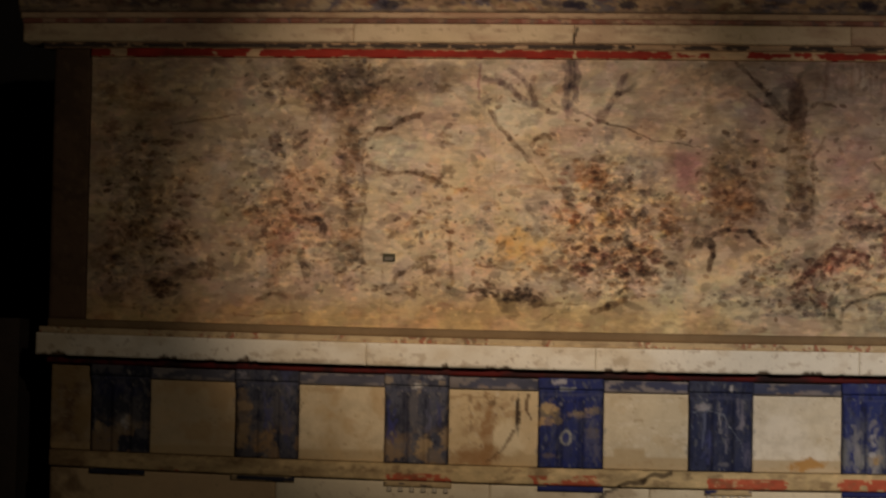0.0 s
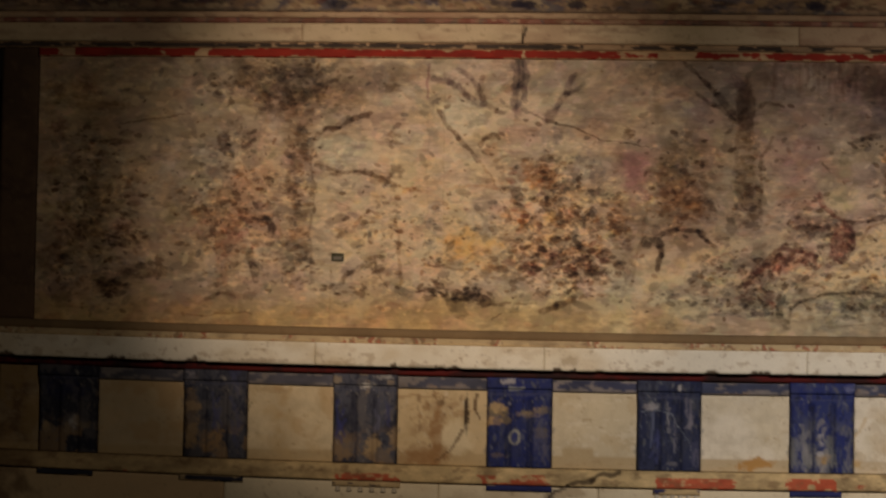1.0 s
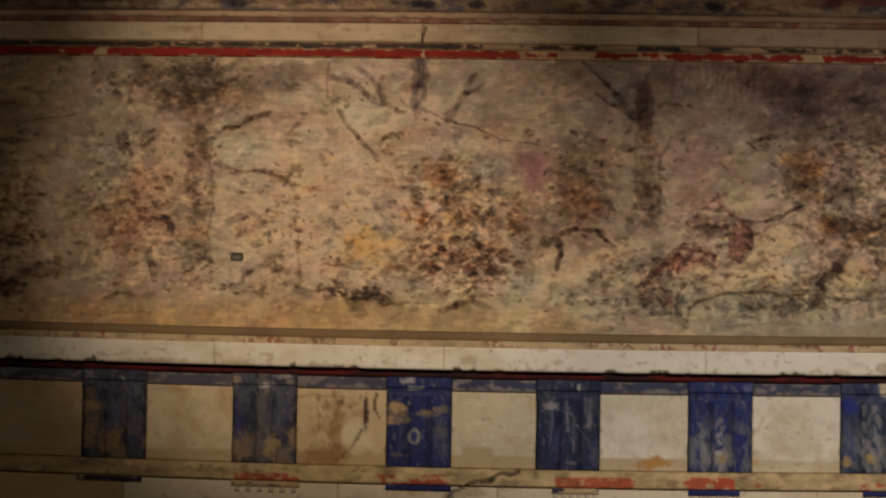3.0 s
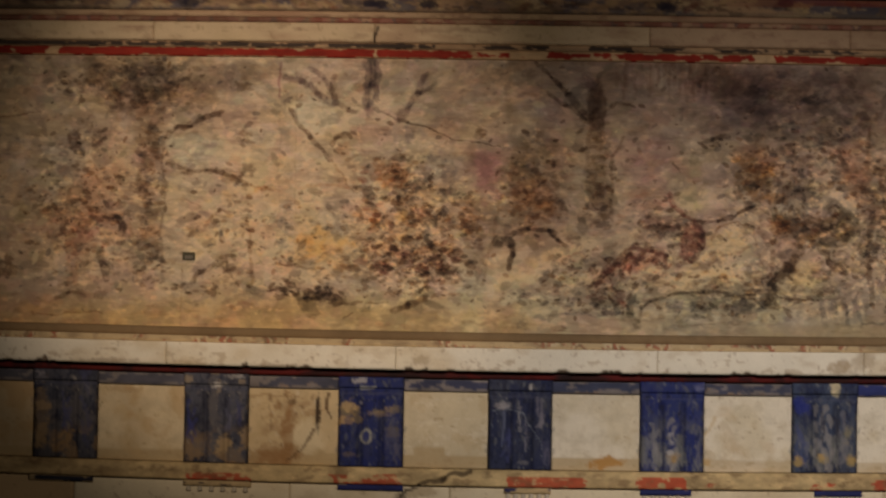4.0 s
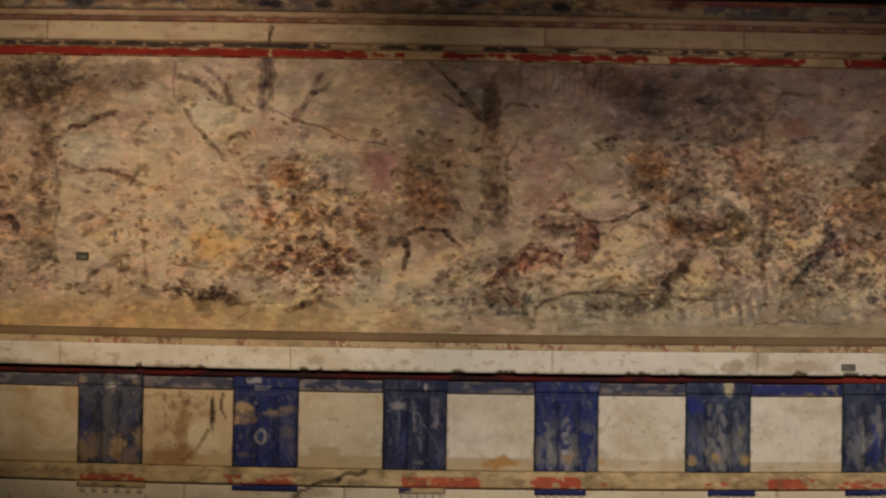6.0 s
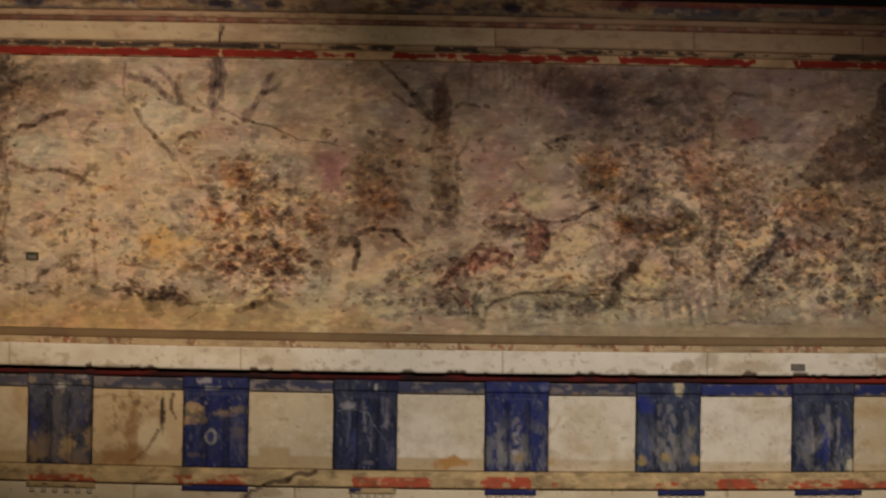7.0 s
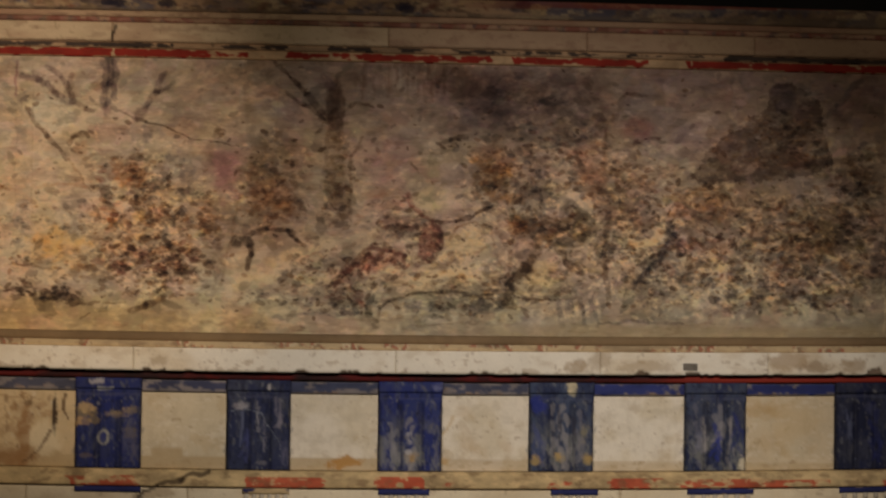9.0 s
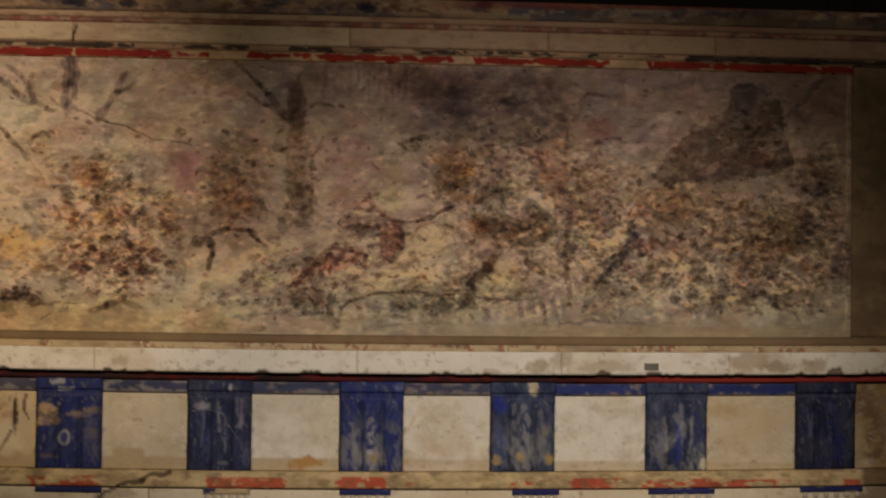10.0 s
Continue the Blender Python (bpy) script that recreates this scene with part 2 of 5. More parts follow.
K, D, B, R = Tint((0.63, 0.55, 0.49)), Tint((0.51, 0.43, 0.39)), Tint((0.80, 0.73, 0.66)), Tint((0.93, 0.78, 0.63))
CR, MV, S, G = Tint((0.78, 0.58, 0.56)), Tint((0.90, 0.78, 0.87)), Tint((0.70, 0.72, 0.78)), Tint((0.78, 0.77, 0.66))
L, OC, P, W = Tint((1.16, 1.15, 1.11)), Tint((1.09, 1.01, 0.80)), Tint((1.02, 0.92, 0.88)), Tint((1.02, 1.05, 1.09))
DS, LL, BR, PK = Tint((0.59, 0.58, 0.63)), Tint((1.28, 1.26, 1.20)), Tint((0.76, 0.65, 0.55)), Tint((1.00, 0.88, 0.82))


def paint_fresco(c):
    X, Y = c.x, c.y
    c.fill((197, 169, 134))
    # large tones: warm bright plaster in the middle, browner to one side, greyer to the other
    c.lay(0.65 * (1 - step(250, 640, X)), (176, 142, 104))
    c.lay(0.55 * step(1150, 1900, X), GREYTAN)
    c.lay(0.75 * step(500, 560, Y + 40 * (cloud(X, Y, 90, 3) - 0.5)) * (1 - step(1050, 1500, X)), OCHRE)
    c.lay(0.65 * step(330, 120, Y) * step(900, 1450, X), (146, 122, 110))

    def tone(x, y, rx, ry, tint, strength=0.8, edge=0.7, lean=0, ragged=0.45, broken=0.3):
        c.wash(x, y, rx, ry, tint, strength, edge, lean, ragged, int(x + y) % 23, 0.0, broken)

    def blot(x, y, rx, ry, tint, strength=0.85, lean=0):
        c.wash(x, y, rx, ry, tint, strength, 0.4, lean, 0.8, int(x * 3 + y) % 29, 0.0, 0.4)

    def mark(points, width, tint=K, strength=0.85, taper=0.35, sink=0.0):
        c.line(points, width, tint, 0.86 * strength, 6, int(points[0][0]) % 13, taper, sink)

    def flecks(x, y, rx, ry, count, size, tints, strength=0.75, lean=0, flat=2.0):
        c.dabs(x, y, rx, ry, count, size, tints, strength, lean, flat)

    tone(830, 380, 210, 150, L, 0.95)
    tone(930, 330, 110, 160, L, 0.35)
    tone(1300, 465, 120, 40, L, 0.25, lean=-25)
    tone(1245, 370, 110, 150, Tint((0.88, 0.85, 0.82)), 0.9)
    tone(1650, 170, 120, 80, Tint((0.86, 0.84, 0.84)), 0.9)
    tone(2110, 360, 110, 80, Tint((0.88, 0.84, 0.80)), 0.9)
    tone(2110, 500, 110, 60, L, 0.35)
    tone(670, 165, 180, 85, Tint((0.82, 0.79, 0.79)), 0.9)
    tone(2110, 190, 110, 70, L, 0.4)
    tone(1240, 170, 110, 80, L, 0.35)
    tone(2040, 200, 130, 100, W, 0.6)
    tone(2050, 190, 130, 90, MV, 0.5)
    tone(1590, 470, 150, 50, L, 0.5)
    tone(1650, 545, 260, 34, Tint((0.98, 1.02, 1.02)), 0.7)
    tone(440, 300, 70, 70, Tint((0.92, 0.97, 1.04)), 0.8)
    tone(540, 330, 80, 110, P, 0.7)
    tone(500, 410, 70, 60, PK, 0.6)
    tone(330, 160, 130, 45, L, 0.3)
    # plaster under everything: trowel drag along the wall, stains, rubbed and lost skin
    A, B2 = X + 26 * (cloud(X, Y, 70, 501, 3) - 0.5), Y + 22 * (cloud(X, Y, 60, 502, 3) - 0.5)
    for k, (size, long, amount) in enumerate(((90, 1.3, 0.45), (44, 1.3, 0.40), (20, 1.5, 0.45), (9, 1.6, 0.5), (5, 1.6, 0.4))):
        n = cloud(A, B2, size, 560 + k, 2, 0.5, long) - 0.5
        c.rgb *= np.exp(amount * n)[..., None]
    c.lay(0.5 * step(0.60, 0.72, cloud(A, B2, 26, 523, 4, 0.6, 2.4)), Tint((0.86, 0.82, 0.80)))
    c.lay(0.5 * step(0.62, 0.74, cloud(A, B2, 20, 529, 4, 0.6, 2.6)), L)
    for k, tint in enumerate((Tint((1.0, 0.93, 1.0)), Tint((1.03, 1.0, 0.90)), Tint((0.95, 0.98, 1.05)), Tint((1.02, 0.94, 0.92)))):
        c.lay(0.5 * step(0.50, 0.60, cloud(A, B2, 34, 610 + k, 4, 0.65, 1.4)), tint)
    c.stipple(9000, 13, np.full(X.shape, 0.5), 0.14, 0.03, 0.6, 2.0, 8, 1.5)
    # how crowded each stretch of the painting is
    dense = np.zeros(X.shape)
    for x, y, rx, ry, k in ((250, 400, 130, 190, 0.45), (510, 380, 130, 170, 0.6), (625, 330, 36, 200, 0.5), (820, 430, 180, 120, 0.42), (1090, 400, 120, 130, 1.0),
                            (1300, 330, 90, 110, 0.55), (1420, 330, 40, 130, 0.5), (1430, 490, 130, 80, 0.75), (1530, 420, 90, 80, 0.8), (1650, 510, 190, 80, 0.6),
                            (1780, 330, 170, 160, 0.75), (1960, 420, 200, 160, 0.9), (2200, 450, 220, 130, 1.0), (2330, 400, 80, 190, 0.85), (600, 150, 170, 65, 0.6)):
        dense = np.maximum(dense, k * (1 - step(0.3, 1.35, np.hypot((X - x) / rx, (Y - y) / ry) + 0.6 * (cloud(X, Y, 50, 507, 3) - 0.5))))
    dense = np.maximum(dense, 0.16) * (1 - 0.9 * step(548, 578, Y))
    for k, (tint, size, low, long, strength) in enumerate(((BR, 46, 0.54, 1.0, 0.35), (L, 40, 0.54, 1.1, 0.5), (S, 42, 0.56, 1.0, 0.4), (K, 22, 0.59, 1.5, 0.5), (L, 18, 0.56, 1.6, 0.6), (K, 11, 0.60, 1.7, 0.5), (LL, 10, 0.60, 1.7, 0.5))):
        m = step(low, low + 0.07, cloud(A, B2, size, 510 + 3 * k, 4, 0.6, long))
        c.lay(strength * m * dense, tint)

    c.stipple(9000, 15, 0.55 * dense - 0.03, 0.50, 0.03, 0.65, 2.0, 5, 0.8)
    c.stipple(14000, 9, 0.7 * dense - 0.05, 0.55, 0.03, 0.7, 2.0, 2, 0.8)

    rows, cols = X.shape
    rough = 0.7 * (cloud(X, Y, 6, 577, 2) - 0.5)

    def touches(count, seed):
        """Crisp touches of pigment, thick and thin, where the painting is crowded."""
        rng = np.random.RandomState(seed)
        for n in range(count):
            i, j, keep, a, turn, pick, firm = rng.randint(rows), rng.randint(cols), rng.rand(), rng.rand(), rng.randn(), rng.rand(), rng.rand()
            if keep > 0.85 * dense[i, j] - 0.10:
                continue
            s = 3.2 + 7 * a * a
            w = c.box(X[i, j] - 1.4 * s, Y[i, j] - 1.4 * s, X[i, j] + 1.4 * s, Y[i, j] + 1.4 * s)
            if w is None:
                continue
            turn = radians(35 * turn)
            dx, dy = X[w] - X[i, j], Y[w] - Y[i, j]
            d = np.hypot((dx * math.cos(turn) + dy * math.sin(turn)) / s, (-dx * math.sin(turn) + dy * math.cos(turn)) / s * 1.9) + rough[w]
            tint = K if pick < 0.24 else D if pick < 0.29 else L if pick < 0.54 else LL if pick < 0.72 else BR if pick < 0.88 else S
            c.lay((0.35 + 0.55 * firm) * (1 - step(0.72, 1.0, d)), tint, w)

    touches(20000, 9)

    # --- near end: weathered greenery and smudges ---
    tone(225, 330, 110, 220, L, 0.7)
    tone(240, 170, 130, 70, L, 0.6)
    for x, y, rx, ry in ((225, 165, 40, 18), (180, 165, 20, 18), (260, 190, 60, 12), (200, 250, 45, 8), (185, 230, 18, 10), (270, 255, 50, 7), (170, 300, 20, 14), (215, 290, 40, 12),
                         (250, 370, 20, 60), (215, 415, 36, 40), (180, 470, 30, 30), (265, 420, 12, 40)):
        blot(x, y, rx, ry, B, 0.8)
    blot(312, 239, 13, 7, K)
    blot(380, 255, 18, 16, S)
    blot(345, 285, 18, 8, S, 0.6)
    blot(283, 338, 6, 12, K, 0.7)
    blot(205, 520, 26, 28, DS, 0.65)
    blot(345, 482, 40, 13, K, 0.6)
    blot(374, 466, 12, 14, K)
    blot(288, 512, 26, 16, K, 0.7)
    blot(205, 460, 20, 6, K, 0.6)
    blot(420, 345, 22, 16, R, 0.5)
    blot(400, 322, 36, 12, B, 0.6)
    flecks(245, 380, 90, 150, 150, 10, (K, B, G, L, BR), 0.6)
    flecks(312, 425, 40, 26, 40, 9, (K, D, BR), 0.8)
    flecks(345, 480, 42, 16, 30, 9, (D, K), 0.6)
    flecks(230, 400, 26, 60, 40, 8, (K, G), 0.7, 70)
    flecks(240, 180, 90, 50, 50, 13, (B, G, L), 0.5)
    flecks(285, 510, 30, 20, 26, 8, (K, D), 0.8)
    mark([(300, 222), (360, 212), (425, 205)], 3.5, K, 0.8)
    mark([(248, 256), (275, 253), (300, 250)], 5, K, 0.8)
    mark([(415, 555), (450, 559), (500, 556), (545, 555)], 4, B, 0.9)
    mark([(455, 446), (470, 444), (482, 438)], 5, K, 0.7)
    # foliage along the top and the trunk below it
    tone(575, 135, 130, 40, Tint((0.66, 0.63, 0.62)), 0.8, ragged=0.7, broken=0.35)
    tone(655, 150, 90, 50, Tint((0.70, 0.67, 0.65)), 0.8, ragged=0.7, broken=0.35)
    tone(560, 185, 60, 30, Tint((0.72, 0.66, 0.62)), 0.7, ragged=0.7)
    tone(618, 230, 34, 60, Tint((0.72, 0.62, 0.56)), 0.8, ragged=0.5)
    tone(622, 370, 26, 140, Tint((0.86, 0.80, 0.75)), 0.8, ragged=0.6, broken=0.3)
    tone(760, 140, 60, 26, Tint((0.80, 0.76, 0.76)), 0.7)
    flecks(570, 160, 110, 45, 70, 11, (K, S, DS, L), 0.6)
    flecks(640, 150, 60, 50, 40, 11, (K, DS, B), 0.6)
    flecks(625, 330, 26, 160, 110, 10, (K, B, BR, L, S), 0.75)
    flecks(630, 480, 34, 40, 40, 8, (K, B, L), 0.7)
    for x, y, rx, ry in ((476, 166, 9, 5), (497, 181, 6, 7), (560, 172, 14, 12), (611, 174, 16, 20), (520, 150, 20, 8), (540, 128, 40, 10), (785, 154, 16, 9), (645, 335, 6, 20), (612, 345, 12, 14)):
        blot(x, y, rx, ry, K, 0.8)
    mark([(647, 245), (640, 290), (650, 340), (642, 420), (648, 500)], 5, K, 0.55, 0.1)
    # warm forms beside the trunk
    blot(485, 255, 13, 22, Tint((0.62, 0.52, 0.47)), 0.9)
    blot(527, 251, 15, 14, Tint((0.56, 0.47, 0.44)), 0.9)
    blot(516, 286, 12, 9, L, 0.8)
    blot(545, 320, 30, 34, PK, 0.6)
    blot(535, 350, 40, 12, L, 0.4)
    blot(505, 400, 36, 24, CR, 0.5)
    blot(500, 430, 30, 24, CR, 0.55)
    blot(470, 412, 10, 8, K, 0.6)
    blot(450, 385, 26, 18, PK, 0.7)
    blot(490, 475, 13, 44, PK, 0.8)
    blot(540, 526, 12, 10, K, 0.95)
    mark([(512, 374), (528, 377), (540, 384)], 9, K)
    mark([(522, 390), (540, 392)], 8, K)
    mark([(545, 386), (562, 388), (575, 402), (574, 432)], 12, Tint((0.52, 0.46, 0.45)), 0.9, 0.0)
    mark([(536, 448), (542, 470), (549, 500)], 13, Tint((0.56, 0.50, 0.47)), 0.9, 0.2)
    mark([(458, 528), (480, 523), (508, 517)], 7, K)
    mark([(466, 507), (492, 498)], 4, K, 0.7)
    mark([(560, 466), (602, 458)], 5, K, 0.7)
    mark([(556, 450), (590, 463)], 4, K, 0.7)
    mark([(600, 300), (606, 340)], 10, B, 0.8)
    mark([(480, 340), (470, 400), (478, 450)], 5, B, 0.6)
    mark([(585, 380), (592, 440)], 7, B, 0.6)
    flecks(515, 340, 80, 60, 70, 9, (L, PK, B, K), 0.55)
    flecks(505, 420, 50, 45, 55, 8, (CR, K, PK, L), 0.65)
    flecks(540, 490, 70, 50, 45, 8, (B, K, L), 0.5)
    flecks(430, 400, 40, 60, 30, 9, (B, L, PK), 0.5)
    # bared plaster with its broken rim
    tone(692, 268, 44, 32, Tint((0.96, 1.04, 1.06)), 0.9, 0.3)
    tone(740, 255, 70, 44, Tint((1.03, 1.06, 1.08)), 0.6)
    mark([(652, 244), (664, 226), (690, 228), (714, 211), (744, 202)], 7, K, 0.95, 0.2, 0.002)
    blot(678, 229, 18, 6, K)
    blot(735, 206, 12, 5, K)
    mark([(648, 296), (690, 305), (722, 305), (750, 309), (778, 318)], 6, K, 0.95, 0.1, 0.002)
    blot(690, 308, 12, 6, K, 0.8)
    blot(731, 306, 14, 6, K, 0.8)
    blot(764, 318, 16, 10, B)
    # pale standing forms
    blot(789, 240, 13, 8, B, 0.95)
    mark([(777, 250), (784, 258)], 7, K, 0.8)
    mark([(792, 250), (802, 252)], 9, K, 0.8)
    blot(774, 286, 16, 10, PK, 0.7)
    blot(795, 306, 14, 14, Tint((0.66, 0.62, 0.60)), 0.8)
    blot(820, 336, 16, 8, R, 0.9)
    mark([(765, 322), (800, 330), (836, 340)], 6, B, 0.8)
    flecks(786, 355, 16, 50, 34, 8, (K, S, L, B), 0.75)
    mark([(795, 385), (800, 440), (806, 502)], 5, B, 0.85, 0.0)
    mark([(720, 402), (734, 386), (750, 375), (772, 379)], 6, B, 0.9)
    mark([(690, 420), (708, 404), (726, 396)], 5, B, 0.8)
    mark([(700, 502), (710, 484), (735, 470), (750, 459), (776, 457)], 7, Tint((0.62, 0.56, 0.50)), 0.95, 0.2)
    mark([(758, 462), (766, 490), (780, 505)], 6, Tint((0.62, 0.56, 0.50)), 0.85)
    mark([(655, 360), (690, 355), (712, 366)], 3, B, 0.6)
    blot(735, 520, 12, 8, K, 0.8)
    flecks(705, 514, 70, 10, 30, 7, (K, B, K), 0.8)
    flecks(770, 485, 30, 22, 24, 8, (K, B, L), 0.6)
    flecks(800, 420, 130, 90, 90, 9, (L, B, LL, OC), 0.45)
    flecks(760, 400, 80, 80, 40, 7, (B, L), 0.5)
    # slender pillar
    mark([(848, 112), (848, 172)], 5, MV, 0.9, 0.0)
    mark([(848, 112), (847, 170)], 3, B, 0.5, 0.0)
    blot(858, 176, 16, 10, DS, 0.9)
    for y in (225, 262, 300, 362, 400):
        blot(860, y, 13, 18, Tint((0.84, 0.88, 0.92)), 0.75)
    mark([(850, 190), (850, 430)], 3, B, 0.25, 0.0)
    # first bare tree
    tone(905, 206, 48, 38, Tint((1.02, 1.08, 1.12)), 0.85, 0.3)
    tone(1100, 205, 40, 30, Tint((1.04, 1.07, 1.08)), 0.7, 0.4)
    bark = Tint((0.64, 0.58, 0.62))
    for dx in (-9, 0, 9):
        mark([(1010 + dx, 100), (1011 + dx, 150), (1010 + dx, 184 - dx)], 11, Tint((0.62, 0.59, 0.66)), 0.95, 0.0)
    mark([(1000, 150), (1008, 205)], 12, bark, 0.6, 0.2)
    mark([(858, 139), (885, 143), (900, 152), (915, 166), (926, 176), (946, 181)], 9, bark, 0.9, -0.25)
    mark([(903, 122), (924, 140), (938, 158), (945, 176)], 7, bark, 0.85, -0.4)
    mark([(944, 140), (946, 172)], 9, Tint((0.72, 0.64, 0.62)), 0.8, 0.0)
    mark([(946, 181), (968, 196), (985, 202)], 8, Tint((0.72, 0.64, 0.62)), 0.8)
    mark([(1064, 206), (1076, 184), (1090, 164), (1106, 130)], 13, bark, 0.9, 0.4)
    mark([(1090, 164), (1118, 152)], 8, bark, 0.8)
    blot(984, 156, 14, 11, B, 0.8)
    flecks(960, 160, 80, 45, 40, 9, (L, MV, W), 0.5)
    mark([(868, 196), (888, 224), (906, 246), (940, 287)], 7, Tint((0.58, 0.50, 0.46)), 0.95, 0.15)
    mark([(940, 287), (962, 312), (980, 338)], 3.5, B, 0.9)
    mark([(1030, 199), (1052, 208), (1076, 217), (1112, 229), (1150, 246), (1200, 253), (1240, 262)], 4, D, 0.85, 0.5, 0.003)
    blot(1077, 236, 10, 18, S, 0.7)
    # head-high marks
    mark([(945, 256), (949, 244), (962, 239), (975, 246)], 8, K, 0.95, 0.2)
    blot(961, 243, 13, 6, K, 0.8)
    blot(962, 266, 13, 15, PK, 0.8)
    mark([(950, 270), (956, 274)], 5, K)
    mark([(968, 285), (985, 276)], 6, B)
    blot(965, 312, 22, 26, PK, 0.6)
    blot(985, 322, 9, 20, Tint((0.62, 0.50, 0.44)), 0.8)
    # golden middle
    tone(925, 440, 50, 32, Tint((1.08, 0.96, 0.68)), 0.9, ragged=0.8, broken=0.3)
    tone(895, 425, 26, 14, Tint((1.06, 0.92, 0.64)), 0.8, broken=0.3)
    blot(965, 472, 26, 9, R, 0.7)
    blot(955, 412, 10, 24, S, 0.8)
    blot(910, 400, 26, 9, Tint((0.86, 0.86, 0.90)), 0.8)
    blot(862, 430, 12, 20, S, 0.5)
    mark([(848, 469), (880, 475), (932, 477)], 4.5, Tint((0.60, 0.50, 0.42)), 0.95, 0.1)
    mark([(914, 499), (934, 483), (952, 477)], 9, LL, 0.8)
    mark([(890, 335), (935, 328), (980, 336)], 5, R, 0.6)
    flecks(930, 430, 70, 60, 60, 8, (OC, L, B, S, LL), 0.65)
    flecks(960, 480, 60, 22, 36, 8, (K, B, L, R), 0.7)
    flecks(860, 515, 30, 14, 32, 8, (K, D), 0.85)
    flecks(925, 522, 42, 14, 50, 9, (D, DS, K), 0.9)
    flecks(900, 500, 50, 10, 20, 8, (K, L), 0.7)
    blot(930, 524, 34, 11, D, 0.85)
    blot(957, 536, 14, 8, D, 0.8)
    blot(985, 476, 16, 7, K, 0.8)
    blot(910, 560, 11, 6, K, 0.7)
    mark([(962, 541), (1000, 537)], 4, K)
    mark([(1008, 540), (1046, 538)], 4, K)
    mark([(968, 562), (984, 557)], 4, K, 0.8)
    blot(818, 560, 16, 9, W, 0.6)
    # --- the crowded heap ---
    tone(1090, 420, 110, 90, Tint((0.90, 0.82, 0.76)), 0.8)
    tone(1050, 310, 36, 32, Tint((0.94, 0.74, 0.57)), 0.85, 0.5, ragged=0.7, broken=0.45)
    blot(1025, 288, 14, 8, R, 0.9)
    blot(1048, 306, 18, 14, BR, 0.7)
    blot(1070, 380, 14, 12, Tint((1.12, 1.06, 0.82)), 0.95)
    blot(1062, 362, 16, 8, L, 0.8)
    blot(1092, 378, 14, 14, L, 0.6)
    blot(1030, 398, 16, 8, R, 0.9)
    blot(1040, 440, 18, 12, LL, 0.5)
    blot(1150, 482, 24, 12, D, 0.95)
    blot(1118, 462, 26, 10, D, 0.8)
    blot(1008, 345, 14, 16, K, 0.8)
    blot(1080, 352, 14, 8, K, 0.85)
    blot(1010, 460, 12, 20, L, 0.7)
    blot(1035, 475, 18, 10, CR, 0.8)
    blot(1190, 385, 24, 30, BR, 0.7)
    blot(1165, 350, 30, 14, K, 0.5)
    blot(1205, 470, 9, 40, K, 0.6)
    tone(1135, 310, 42, 46, Tint((0.78, 0.80, 0.84)), 0.8, broken=0.3)
    blot(1147, 341, 22, 8, DS, 0.85)
    blot(1120, 282, 12, 10, S, 0.7)
    flecks(1010, 350, 26, 60, 60, 9, (K, R, L, CR, LL), 0.8)
    flecks(1080, 400, 70, 50, 90, 10, (K, BR, L, R, S, LL), 0.75)
    flecks(1080, 455, 90, 36, 130, 10, (D, K, CR, L, K, BR), 0.85)
    flecks(1060, 470, 66, 26, 60, 8, (D, K, CR, LL), 0.85)
    flecks(1155, 470, 44, 36, 50, 9, (D, K, BR, L), 0.85)
    flecks(1175, 400, 44, 50, 50, 9, (BR, K, R, OC), 0.7)
    flecks(1120, 320, 60, 50, 44, 9, (S, B, L, W), 0.6)
    flecks(1110, 512, 80, 18, 50, 8, (K, BR, L), 0.75)
    flecks(1050, 300, 34, 30, 26, 8, (R, BR, K), 0.7)
    mark([(1058, 550), (1080, 544), (1112, 529)], 9, K, 0.95, 0.0)
    mark([(1002, 502), (1030, 490), (1052, 480)], 7, K, 0.85)
    mark([(1060, 400), (1110, 396), (1150, 410)], 6, K, 0.6)
    mark([(1100, 505), (1150, 512)], 5, LL, 0.6)
    # mauve form and the brown one beside it
    tone(1218, 305, 32, 52, Tint((0.96, 0.82, 0.90)), 0.9, 0.5, broken=0.25)
    tone(1185, 285, 26, 30, Tint((0.84, 0.76, 0.80)), 0.7)
    blot(1236, 345, 14, 10, Tint((1.02, 0.84, 0.94)), 0.8)
    blot(1205, 236, 16, 11, Tint((0.60, 0.52, 0.46)), 0.9)
    tone(1276, 300, 30, 62, Tint((0.80, 0.70, 0.56)), 0.8, 0.7, ragged=0.6)
    tone(1298, 362, 46, 42, Tint((0.84, 0.66, 0.48)), 0.9, 0.45, ragged=0.5)
    tone(1340, 290, 40, 60, Tint((0.82, 0.76, 0.68)), 0.7)
    mark([(1262, 220), (1266, 260), (1258, 330)], 8, K, 0.3, 0.0)
    mark([(1300, 300), (1318, 328), (1336, 354), (1352, 372)], 9, K, 0.75, -0.2)
    blot(1340, 378, 18, 14, K, 0.8)
    blot(1270, 372, 10, 12, D, 0.6)
    mark([(1248, 420), (1266, 413), (1292, 406), (1326, 407), (1342, 424), (1360, 438)], 8, D, 0.9, 0.25)
    blot(1334, 413, 9, 8, D, 0.8)
    mark([(1238, 427), (1262, 430)], 12, D, 0.9, 0.0)
    mark([(1261, 428), (1265, 452), (1257, 476)], 11, D, 0.9, 0.3)
    tone(1300, 430, 34, 16, P, 0.7)
    tone(1222, 420, 16, 80, Tint((0.86, 0.82, 0.80)), 0.7)
    mark([(1237, 350), (1226, 430), (1210, 505)], 5, B, 0.7, 0.0)
